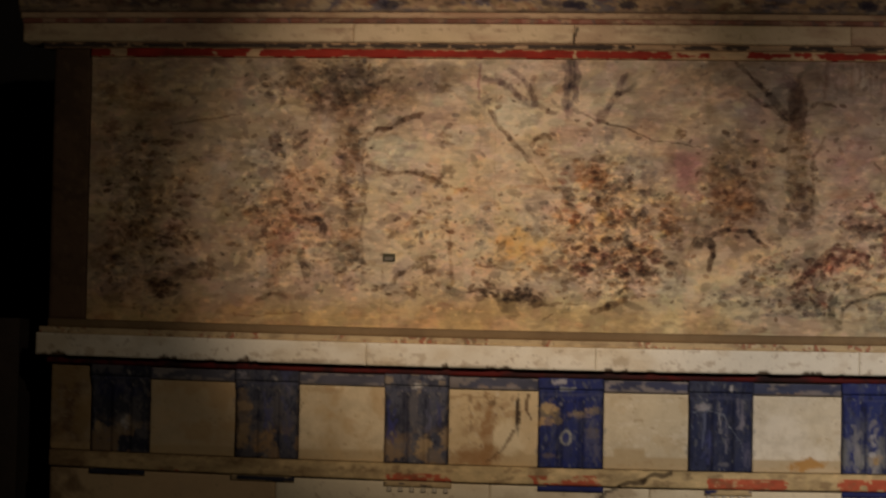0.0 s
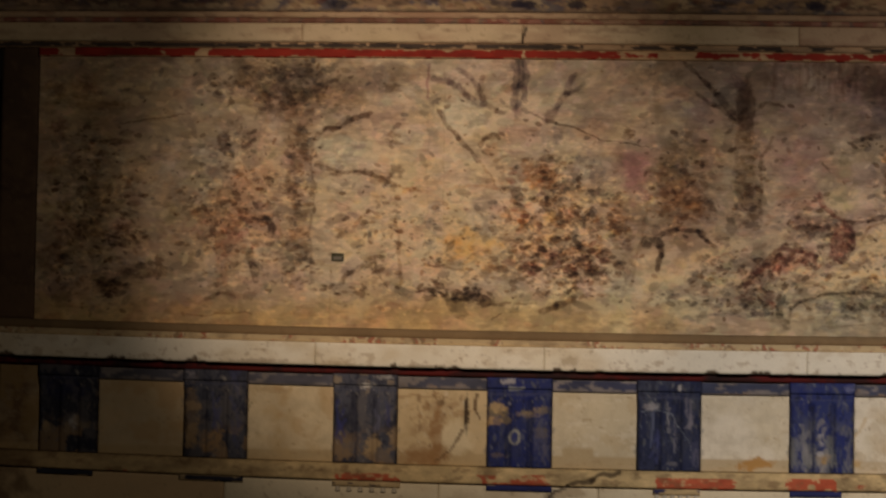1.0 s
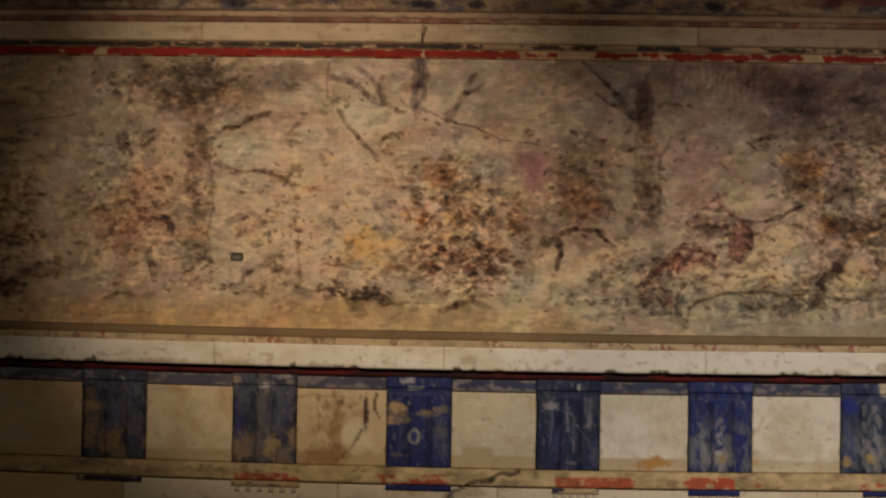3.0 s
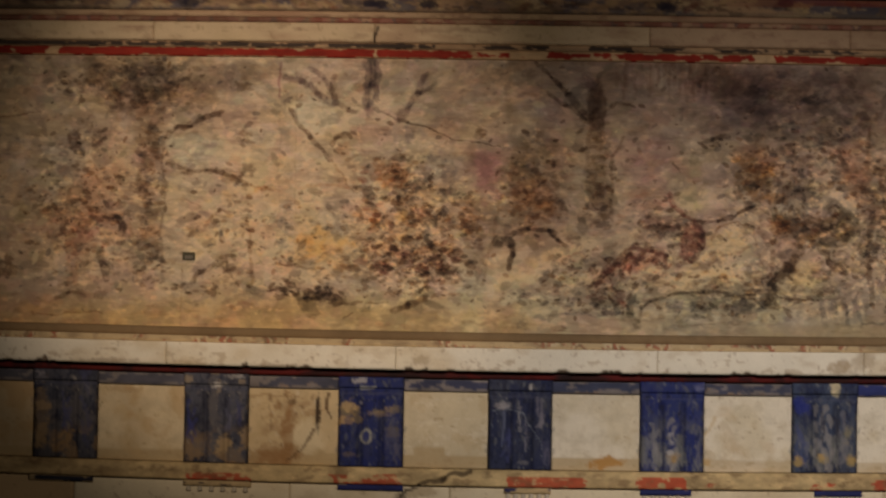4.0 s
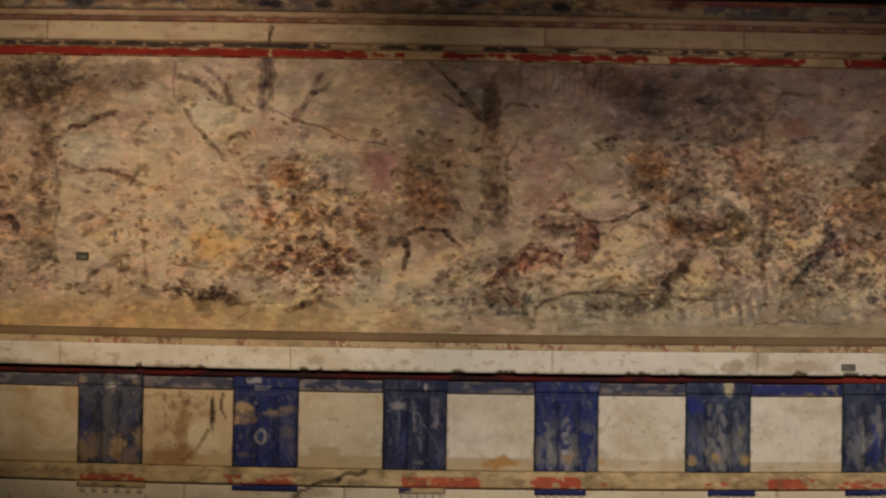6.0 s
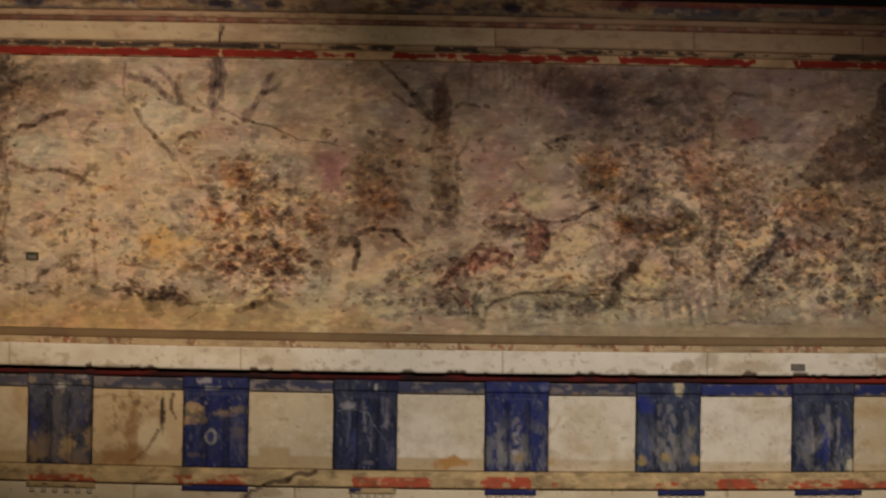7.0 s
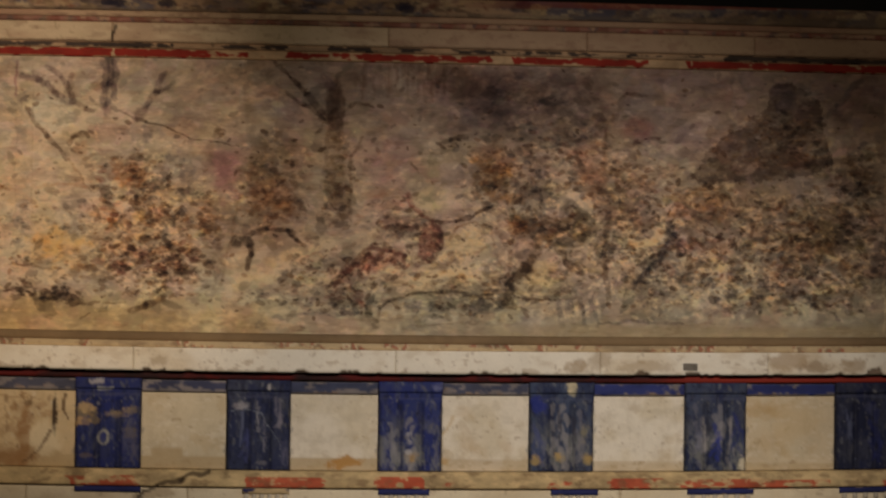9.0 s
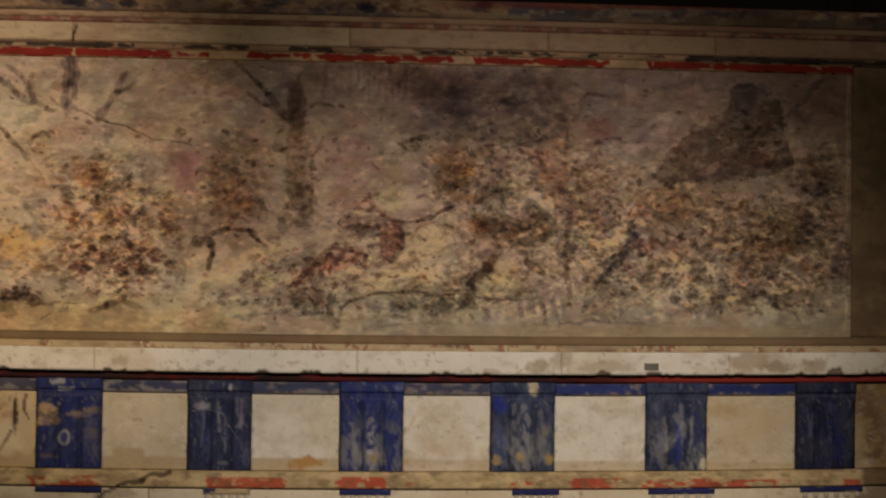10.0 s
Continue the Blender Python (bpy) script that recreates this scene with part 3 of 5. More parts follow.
    blot(1385, 400, 14, 26, Tint((0.56, 0.54, 0.52)), 0.9)
    blot(1372, 425, 16, 8, K, 0.6)
    flecks(1285, 330, 55, 70, 60, 9, (BR, K, R, B, OC), 0.6)
    flecks(1320, 370, 36, 26, 26, 8, (K, BR), 0.7)
    # second bare tree
    tone(1409, 190, 19, 46, Tint((0.64, 0.57, 0.54)), 0.95, 0.25, 0, 0.3, 0.15)
    mark([(1409, 152), (1410, 236)], 18, Tint((0.72, 0.66, 0.63)), 0.9, -0.1)
    mark([(1300, 113), (1328, 139), (1344, 150), (1358, 170), (1374, 188), (1396, 214)], 4.5, Tint((0.56, 0.48, 0.45)), 0.95, -1.2)
    mark([(1322, 163), (1350, 185), (1386, 207)], 5, Tint((0.52, 0.45, 0.42)), 0.9, -0.7)
    blot(1390, 210, 16, 12, K, 0.9)
    mark([(1424, 193), (1445, 183), (1474, 187)], 6, K, 0.95, 0.3)
    tone(1414, 300, 26, 92, Tint((0.78, 0.72, 0.63)), 0.85, 0.5, ragged=0.6, broken=0.4)
    mark([(1458, 243), (1436, 276), (1438, 340), (1436, 388)], 5, K, 0.65, 0.0)
    mark([(1396, 240), (1392, 300), (1398, 350)], 6, K, 0.5, 0.0)
    blot(1430, 376, 15, 14, K, 0.75)
    blot(1420, 345, 24, 12, K, 0.4)
    flecks(1412, 300, 30, 90, 60, 9, (K, B, L, G), 0.6)
    flecks(1340, 300, 50, 90, 44, 11, (G, L, MV), 0.45)
    tone(1298, 195, 36, 16, Tint((0.96, 0.98, 1.06)), 0.8)
    mark([(1250, 110), (1256, 240)], 8, B, 0.3, 0.0)
    flecks(1180, 170, 130, 50, 60, 13, (L, MV, W), 0.4)
    # sandy bank and undergrowth
    for x, y, rx, ry, lean in ((1250, 508, 50, 22, -10), (1320, 462, 66, 20, -22), (1400, 425, 46, 16, -28), (1290, 490, 60, 18, -20)):
        tone(x, y, rx, ry, L, 0.3, 0.5, lean)
    flecks(1300, 528, 70, 14, 44, 8, (K, DS, L), 0.75)
    flecks(1360, 500, 60, 26, 44, 7, (K, B, PK), 0.6)
    flecks(1375, 465, 40, 16, 20, 7, (K, CR), 0.6)
    flecks(1430, 528, 38, 20, 50, 9, (K, DS, L, CR), 0.75)
    flecks(1400, 545, 80, 10, 30, 8, (K, S), 0.7)
    blot(1432, 532, 32, 16, DS, 0.5)
    blot(1282, 575, 10, 14, S, 0.8)
    blot(1346, 582, 17, 5, K, 0.8)
    blot(1188, 571, 14, 4, K, 0.6)
    blot(1440, 555, 36, 5, DS, 0.9)
    mark([(1300, 562), (1360, 558), (1430, 561)], 5, S, 0.8, 0.1)
    # crimson drapery
    tone(1490, 462, 56, 22, Tint((0.88, 0.64, 0.62)), 0.75, 0.5, -16, 0.6, 0.3)
    tone(1430, 488, 30, 20, Tint((0.84, 0.66, 0.64)), 0.7, 0.6, -40, 0.6, 0.3)
    tone(1578, 428, 22, 34, Tint((0.78, 0.52, 0.53)), 0.9, 0.3, 15, 0.35, 0.2)
    tone(1530, 394, 46, 14, Tint((0.80, 0.66, 0.68)), 0.7, 0.5, 8, 0.6, 0.3)
    tone(1500, 350, 44, 24, Tint((0.94, 0.80, 0.80)), 0.7)
    mark([(1537, 346), (1546, 366), (1562, 382), (1584, 390)], 7, CR, 0.9, 0.0)
    mark([(1584, 392), (1600, 412), (1596, 440), (1576, 462), (1556, 470)], 7, Tint((0.56, 0.36, 0.38)), 0.9, 0.0)
    mark([(1412, 508), (1432, 480), (1458, 454), (1482, 438)], 8, Tint((0.62, 0.44, 0.42)), 0.85, 0.0)
    mark([(1470, 440), (1510, 446), (1534, 452), (1532, 474)], 6, Tint((0.62, 0.42, 0.42)), 0.85, 0.0)
    blot(1525, 405, 22, 9, K, 0.7)
    blot(1508, 388, 18, 8, K, 0.7)
    flecks(1490, 465, 60, 20, 80, 8, (CR, K, L, LL, CR), 0.85, -12)
    flecks(1430, 490, 34, 26, 44, 8, (CR, K, L), 0.8, -30)
    flecks(1540, 405, 50, 22, 40, 8, (CR, K, L, S), 0.7)
    flecks(1580, 430, 20, 30, 24, 7, (K, CR), 0.7, 60)
    flecks(1490, 380, 50, 40, 36, 9, (B, L, PK, S), 0.5)
    # pale rounded forms, and dark curves beneath
    tone(1578, 352, 36, 28, Tint((1.04, 1.05, 0.98)), 0.85, 0.3)
    tone(1650, 425, 44, 36, Tint((1.08, 1.08, 1.0)), 0.85, 0.3)
    tone(1590, 492, 100, 22, Tint((1.12, 1.11, 1.08)), 0.8, 0.3)
    mark([(1588, 392), (1622, 393), (1652, 381), (1690, 368)], 6, Tint((0.56, 0.48, 0.44)), 0.95, 0.2)
    mark([(1612, 426), (1624, 402), (1660, 394)], 4, B, 0.95, 0.1)
    mark([(1614, 470), (1636, 452), (1662, 444), (1690, 432)], 4, B, 0.9, 0.1)
    mark([(1660, 396), (1690, 410), (1694, 440)], 4, B, 0.8, 0.1)
    mark([(1486, 568), (1490, 548), (1508, 532), (1540, 522), (1600, 516), (1690, 524)], 5, Tint((0.62, 0.60, 0.56)), 0.9, 0.1)
    mark([(1476, 530), (1474, 556), (1482, 578)], 9, Tint((0.64, 0.62, 0.58)), 0.9, 0.1)
    blot(1560, 541, 34, 8, S, 0.95)
    blot(1600, 548, 40, 7, S, 0.7)
    blot(1660, 546, 26, 18, DS, 0.95)
    blot(1664, 572, 26, 5, K, 0.6)
    mark([(1640, 525), (1690, 528), (1700, 540)], 5, K, 0.8)
    flecks(1610, 505, 120, 24, 60, 9, (L, B, LL, S), 0.55)
    flecks(1640, 450, 60, 50, 44, 9, (L, B, OC), 0.5)
    flecks(1600, 555, 120, 20, 40, 10, (S, L, B), 0.6)
    mark([(1590, 254), (1612, 248), (1640, 243)], 8, D, 0.9, 0.2)
    blot(1620, 257, 11, 5, D, 0.85)
    blot(1582, 286, 13, 17, Tint((0.78, 0.80, 0.76)), 0.8)
    mark([(1546, 294), (1558, 306)], 4, K, 0.8)
    tone(1500, 280, 66, 60, MV, 0.8)
    # drips under the red band, then the sombre grove
    for k in range(24):
        x = 1438 + 7 * k + 6 * c.rng.rand()
        mark([(x, 116), (x, 136 + 46 * c.rng.rand())], 5 + 4 * c.rng.rand(), Tint((0.74, 0.62, 0.54)), 0.45, 0.3)
    tone(1650, 150, 90, 40, Tint((0.68, 0.58, 0.56)), 0.85)
    tone(1720, 165, 110, 50, Tint((0.62, 0.57, 0.58)), 0.85)
    tone(1790, 215, 120, 60, Tint((0.68, 0.66, 0.68)), 0.85, ragged=0.7)
    tone(1650, 215, 70, 34, Tint((0.80, 0.76, 0.78)), 0.8)
    tone(1860, 150, 70, 36, Tint((0.72, 0.68, 0.70)), 0.8, ragged=0.7)
    tone(1720, 250, 60, 30, Tint((0.70, 0.64, 0.58)), 0.7)
    tone(1685, 300, 44, 44, Tint((0.86, 0.70, 0.50)), 0.9, ragged=0.7, broken=0.3)
    tone(1767, 335, 44, 60, Tint((0.74, 0.76, 0.80)), 0.9, ragged=0.6, broken=0.3)
    tone(1862, 300, 34, 64, Tint((0.96, 0.82, 0.74)), 0.8, ragged=0.6, broken=0.3)
    tone(1890, 210, 40, 50, Tint((0.86, 0.76, 0.70)), 0.7)
    blot(1790, 180, 22, 10, DS, 0.8)
    blot(1680, 245, 26, 8, K, 0.6)
    blot(1700, 322, 20, 20, K, 0.7)
    blot(1724, 352, 20, 12, Tint((1.10, 0.92, 0.70)), 0.7)
    blot(1711, 348, 8, 14, K, 0.8)
    blot(1722, 298, 12, 10, L, 0.7)
    blot(1748, 278, 10, 16, DS, 0.8)
    flecks(1780, 190, 130, 70, 130, 12, (K, S, DS, B, L, MV), 0.55)
    flecks(1650, 180, 80, 55, 44, 14, (S, MV, L), 0.4)
    flecks(1690, 310, 44, 56, 70, 9, (K, OC, R, D, L), 0.8)
    flecks(1765, 335, 40, 60, 60, 9, (S, W, K, L), 0.7, 80)
    flecks(1860, 290, 50, 80, 70, 10, (PK, K, B, L), 0.6)
    # dark mass with its limbs
    tone(1770, 405, 66, 28, Tint((0.66, 0.54, 0.42)), 0.9, 0.5, 0, 0.6, 0.3)
    tone(1830, 400, 40, 36, Tint((0.60, 0.54, 0.46)), 0.9, 0.5, 0, 0.6, 0.3)
    tone(1740, 400, 26, 20, Tint((0.98, 0.78, 0.54)), 0.8, broken=0.3)
    mark([(1772, 440), (1748, 472), (1722, 502), (1712, 536)], 15, Tint((0.58, 0.50, 0.42)), 0.9, 0.2)
    mark([(1800, 436), (1822, 462), (1842, 478)], 12, Tint((0.58, 0.50, 0.42)), 0.9, 0.2)
    mark([(1705, 420), (1722, 445), (1718, 480)], 9, K, 0.6)
    blot(1716, 532, 15, 22, K, 0.75)
    tone(1784, 486, 34, 26, Tint((1.12, 1.10, 1.0)), 0.8, 0.4)
    blot(1812, 516, 22, 9, K, 0.85)
    mark([(1688, 519), (1760, 520), (1836, 521)], 5, LL, 0.7, 0.1)
    mark([(1726, 528), (1790, 530), (1838, 527)], 3.5, K, 0.8, 0.1)
    mark([(1700, 548), (1740, 545), (1756, 552)], 4, K, 0.7)
    for x in (1806, 1828, 1846, 1866):
        mark([(x, 532), (x + 6, 556), (x + 10, 578)], 7, S, 0.75, 0.1)
        mark([(x + 10, 534), (x + 15, 560)], 6, LL, 0.6, 0.1)
    flecks(1785, 405, 80, 36, 90, 9, (K, BR, R, L, OC, LL), 0.75)
    flecks(1850, 420, 50, 50, 60, 9, (K, LL, L, G), 0.7)
    flecks(1770, 480, 90, 40, 60, 9, (L, B, K, G), 0.6)
    flecks(1760, 555, 110, 18, 40, 9, (S, L, B), 0.6)
    # press of forms
    tone(1920, 360, 50, 60, Tint((0.76, 0.66, 0.58)), 0.8, broken=0.3)
    mark([(1900, 184), (1925, 166), (1962, 172)], 6, K, 0.8)
    mark([(1880, 200), (1890, 240), (1884, 300)], 8, B, 0.7)
    mark([(1938, 252), (1960, 245), (1984, 247)], 7, Tint((0.56, 0.40, 0.42)), 0.9)
    tone(1948, 228, 36, 22, Tint((0.86, 0.72, 0.74)), 0.85, broken=0.2)
    blot(1905, 300, 16, 30, PK, 0.6)
    blot(1955, 336, 12, 12, L, 0.6)
    blot(1890, 430, 22, 40, K, 0.6)
    blot(1960, 400, 20, 14, K, 0.6)
    mark([(1896, 380), (1888, 450), (1896, 540)], 9, K, 0.7, 0.1)
    tone(2055, 368, 66, 36, Tint((0.94, 0.78, 0.64)), 0.85, 0.5, 0, 0.7, 0.4)
    mark([(1946, 433), (1974, 426), (1992, 404)], 13, LL, 0.95, 0.1)
    blot(1938, 434, 12, 8, R, 0.95)
    mark([(2002, 398), (2010, 420), (1996, 446)], 16, DS, 0.9, 0.0)
    mark([(1990, 452), (1970, 478), (1944, 502), (1930, 520)], 13, DS, 0.85, 0.2)
    mark([(1992, 352), (2008, 376), (2026, 398)], 8, L, 0.9, 0.1)
    mark([(2058, 402), (2062, 446)], 8, L, 0.9, 0.1)
    mark([(2036, 392), (2040, 430), (2030, 450)], 9, K, 0.6)
    mark([(2010, 345), (2080, 348), (2114, 352)], 5, BR, 0.7, 0.1)
    blot(2030, 440, 14, 18, CR, 0.8)
    blot(2038, 468, 8, 22, K, 0.7)
    blot(2104, 440, 22, 14, PK, 0.8)
    mark([(2078, 448), (2096, 468), (2112, 502)], 14, L, 0.95, 0.2)
    mark([(2066, 470), (2072, 530)], 9, L, 0.6)
    for x, y, rx, ry in ((2128, 486, 20, 20), (2030, 492, 24, 14), (2166, 522, 18, 28), (2222, 522, 28, 22), (2272, 532, 28, 18), (2382, 470, 24, 50), (2116, 525, 10, 30), (1962, 494, 22, 12), (2140, 360, 30, 9)):
        blot(x, y, rx, ry, DS, 0.8)
    for x, y, rx, ry in ((2200, 362, 9, 10), (2144, 376, 12, 6), (2162, 386, 8, 8), (2178, 476, 8, 5), (2212, 350, 12, 4), (2190, 500, 10, 22), (2050, 530, 12, 16), (2352, 540, 14, 12), (2300, 510, 8, 14)):
        blot(x, y, rx, ry, LL, 0.75)
    blot(2207, 366, 10, 14, D, 0.8)
    tone(2275, 410, 66, 60, Tint((0.72, 0.66, 0.54)), 0.85, ragged=0.6, broken=0.25)
    tone(2350, 400, 50, 120, Tint((0.72, 0.68, 0.62)), 0.7, ragged=0.6)
    blot(2286, 440, 20, 16, R, 0.7)
    blot(2312, 474, 14, 14, R, 0.8)
    blot(2170, 410, 26, 24, R, 0.5)
    flecks(1930, 330, 60, 80, 80, 10, (K, L, B, PK), 0.65)
    flecks(1930, 450, 60, 70, 90, 9, (K, L, S, B, LL), 0.7)
    flecks(2050, 365, 66, 34, 50, 9, (BR, R, K, OC), 0.6)
    flecks(2040, 450, 60, 50, 90, 9, (K, L, CR, S, LL, R), 0.75)
    flecks(2040, 530, 90, 36, 80, 9, (L, S, B, LL), 0.65)
    flecks(2150, 490, 90, 60, 150, 9, (K, LL, S, L, DS, R), 0.75)
    flecks(2190, 400, 70, 50, 80, 9, (K, L, R, S, B), 0.7)
    flecks(2270, 500, 90, 50, 130, 9, (K, LL, DS, L, BR), 0.75)
    flecks(2290, 400, 80, 70, 110, 9, (K, G, D, B, L), 0.7)
    flecks(2355, 420, 36, 130, 80, 9, (K, G, DS, L), 0.65)
    flecks(2230, 545, 150, 16, 50, 8, (DS, L, B), 0.65)
    mark([(2250, 480), (2262, 530), (2258, 560)], 7, L, 0.6)
    mark([(2320, 500), (2330, 548)], 9, K, 0.7)
    # dark hillock under a dull mauve sky
    hill = Tint((0.58, 0.51, 0.50))
    c.form([(2062, 284), (2097, 242), (2130, 228), (2137, 211), (2176, 201), (2186, 156), (2226, 146), (2268, 180), (2284, 238), (2296, 296), (2228, 322), (2070, 326), (2040, 316)], hill, 0.85, 16, 9, 0.4)
    blot(2204, 172, 24, 28, Tint((0.80, 0.80, 0.92)), 0.9)
    tone(2210, 286, 70, 18, Tint((1.02, 0.88, 0.80)), 0.8)
    blot(2092, 319, 60, 10, DS, 0.7)
    blot(2120, 270, 24, 18, Tint((0.86, 0.86, 0.92)), 0.7)
    flecks(2180, 262, 110, 56, 220, 8, (K, R, BR, L, OC, D), 0.55)
    flecks(2195, 250, 85, 48, 110, 6, (LL, L, OC, R), 0.75)
    flecks(2230, 230, 50, 50, 60, 9, (D, K), 0.6)
    tone(2345, 185, 60, 60, Tint((0.82, 0.74, 0.80)), 0.8)
    mark([(2268, 218), (2302, 190), (2344, 150)], 10, S, 0.8, 0.1)
    mark([(2250, 293), (2320, 284), (2400, 280)], 11, D, 0.7, 0.1)
    tone(2330, 320, 70, 26, Tint((0.74, 0.68, 0.66)), 0.7)
    for x, y in ((2290, 262), (2306, 252), (2338, 262), (2368, 250)):
        mark([(x, y - 14), (x + 2, y + 16)], 7, L, 0.6, 0.2)
    mark([(2118, 150), (2114, 180), (2122, 215)], 4, W, 0.6)
    mark([(2391, 140), (2389, 590)], 4, LL, 0.8, 0.0)
    # ground strip
    c.lay(0.6 * step(566, 580, Y - 0.006 * (X - 1230)) * step(1500, 1900, X), (178, 148, 108))
    mark([(1880, 572), (1960, 569), (2030, 573)], 4, DS, 0.7, 0.1)
    mark([(1560, 577), (1620, 574)], 5, K, 0.6)
    # crisp touches of pigment over the crowd, and small losses everywhere
    touches(6000, 10)
    c.dabs(1270, 340, 1130, 250, 900, 5, (L, MV, LL, W), 0.5, 0)
    c.dabs(1980, 450, 440, 120, 420, 6, (LL, L, LL), 0.95, 30, 1.7)
    c.dabs(1090, 410, 130, 110, 110, 6, (LL, L, LL), 0.9, 20, 1.7)
    c.dabs(880, 380, 330, 190, 330, 5, (LL, L, LL), 0.75, 0, 1.6)
    # the forms that still read most clearly
    tone(1220, 302, 34, 46, Tint((1.0, 0.88, 0.98)), 0.8, 0.7, 0, 0.7, 0.4)
    tone(1590, 494, 92, 18, Tint((1.13, 1.12, 1.09)), 0.6, 0.4, 0, 0.5, 0.3)
    tone(1650, 426, 36, 30, Tint((1.10, 1.09, 1.06)), 0.7, 0.4)
    tone(1578, 354, 34, 26, Tint((1.08, 1.09, 1.02)), 0.8, 0.4)
    tone(1784, 488, 30, 22, Tint((1.12, 1.12, 1.04)), 0.7, 0.4)
    tone(1330, 458, 70, 16, Tint((1.10, 1.08, 1.02)), 0.7, 0.4, -24)
    tone(1262, 500, 46, 16, Tint((1.10, 1.08, 1.0)), 0.7, 0.4, -10)
    tone(1865, 290, 30, 50, Tint((1.06, 0.92, 0.86)), 0.7, 0.5)
    tone(1945, 225, 36, 22, Tint((1.0, 0.86, 0.90)), 0.8, 0.5)
    tone(1640, 180, 70, 30, Tint((0.94, 0.94, 1.02)), 0.8)
    mark([(1946, 433), (1974, 426), (1992, 404)], 10, LL, 0.8, 0.1)
    mark([(2078, 448), (2096, 468), (2112, 502)], 10, L, 0.8, 0.2)
    mark([(1238, 427), (1262, 430), (1264, 452), (1257, 476)], 10, K, 0.8, 0.2)
    mark([(1266, 413), (1292, 406), (1326, 407), (1342, 424), (1360, 438)], 7, K, 0.7, 0.2)
    mark([(1772, 440), (1748, 472), (1722, 502)], 12, K, 0.5, 0.2)
    mark([(2002, 398), (2010, 420), (1996, 446)], 13, S, 0.8, 0.0)
    mark([(1990, 452), (1970, 478), (1944, 502)], 10, S, 0.8, 0.2)
    mark([(1490, 548), (1508, 532), (1540, 522), (1600, 516), (1690, 524)], 4, K, 0.6, 0.1)
    mark([(1588, 392), (1622, 393), (1652, 381), (1690, 368)], 5, K, 0.7, 0.2)
    c.line([(682, 452), (682, 590)], 3, B, 0.3, 3, taper=0)
    c.line([(1075, 500), (1075, 592)], 2, B, 0.4, 2, taper=0)
    c.line([(876, 120), (880, 420)], 2, B, 0.3, 3, taper=0)
    c.line([(1312, 118), (1290, 420)], 2, B, 0.3, 3, taper=0)
    c.line([(2158, 160), (2164, 300)], 2, B, 0.3, 3, taper=0)
    c.wash(400, 573, 46, 4, L, 0.8, 0.5)
    c.wash(655, 579, 36, 4, L, 0.8, 0.5)
    c.rgb *= np.array((0.845, 0.945, 1.055)) * (1 + step(1100, 1500, X)[..., None] * np.array((0.095, -0.01, -0.10)))
    c.rgb *= 1 + (step(440, 540, Y) * step(820, 1150, X))[..., None] * np.array((-0.10, 0.0, -0.03))
    c.lay(0.35 * step(0.57, 0.68, cloud(X, Y, 8, 540, 4, 0.65, 5.0)), L)
    c.lay(0.35 * step(0.58, 0.70, cloud(X, Y, 7, 541, 4, 0.65, 6.0)), B)
    c.rgb *= (1 - 0.04 * step(1500, 1700, X))[..., None]
    # lime is never whiter than this, and the darkest pigment never quite black
    peak = c.rgb.max(-1, keepdims=True)
    c.rgb *= np.where(peak > 0.6, 0.6 + 0.2 * (1 - np.exp(-(peak - 0.6) / 0.2)), peak) / peak
    c.rgb[:] = np.exp(0.94 * np.log(c.rgb) + 0.06 * np.log(srgb((158, 132, 104))))


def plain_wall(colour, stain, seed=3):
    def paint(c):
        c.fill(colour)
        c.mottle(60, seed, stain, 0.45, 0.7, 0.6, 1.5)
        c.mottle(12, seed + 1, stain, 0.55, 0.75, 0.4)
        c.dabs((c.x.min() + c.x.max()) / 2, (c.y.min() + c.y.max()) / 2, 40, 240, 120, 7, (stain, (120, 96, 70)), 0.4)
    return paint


painted_frieze = thing("painted_frieze", "faded hunting fresco with bare trees on cracked cream plaster", "fresco")
slab("fresco_panel", -2.803, 2.824, 4.245, 5.42, 0.0, 0.12, paint_fresco, FRESCO, painted_frieze, 0.0035, "worn multicoloured wall painting", round_=0.0)
# West panel is the darker copy: its weak light is put into the colour
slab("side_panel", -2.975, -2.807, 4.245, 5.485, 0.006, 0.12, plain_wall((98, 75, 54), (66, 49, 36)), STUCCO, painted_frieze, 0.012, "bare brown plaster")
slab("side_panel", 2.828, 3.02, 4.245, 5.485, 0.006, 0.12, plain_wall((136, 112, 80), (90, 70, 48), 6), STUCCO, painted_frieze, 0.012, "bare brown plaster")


# --- upper cornice ---
def worn_band(colour, under, cover, seed, losses=(), scale=26):
    """Paint on a strip, flaked away to the plaster where cover is low; losses are (from, to, cover) along the strip."""
    def paint(c):
        c.fill(under)
        c.mottle(20, seed + 5, (140, 112, 80), 0.55, 0.75, 0.5, 2)
        keep = np.full(c.x.shape, float(cover))
        along = c.x + 26 * (cloud(c.x, c.y, 14, seed + 9, 3) - 0.5)
        for x0, x1, k in losses:
            keep += (k - cover) * step(x0 - 3, x0 + 3, along) * (1 - step(x1 - 3, x1 + 3, along))
        across = (c.y - c.y.min(0)) / (c.y.max(0) - c.y.min(0))
        keep = keep - 0.30 * np.abs(2 * across - 1) ** 3
        n = 0.6 * cloud(c.x, c.y, scale, seed, 4, 0.6, 2.2) + 0.4 * cloud(c.x, c.y, 9, seed + 1, 3, 0.6, 2.0)
        c.lay(step(0.5 - 0.04, 0.5 + 0.04, keep + (n - 0.5) * 1.15), colour)
        tone = cloud(c.x, c.y, 18, seed + 2, 4, 0.65, 2.4)
        c.rgb *= (0.45 + 1.1 * tone)[..., None]
    return paint


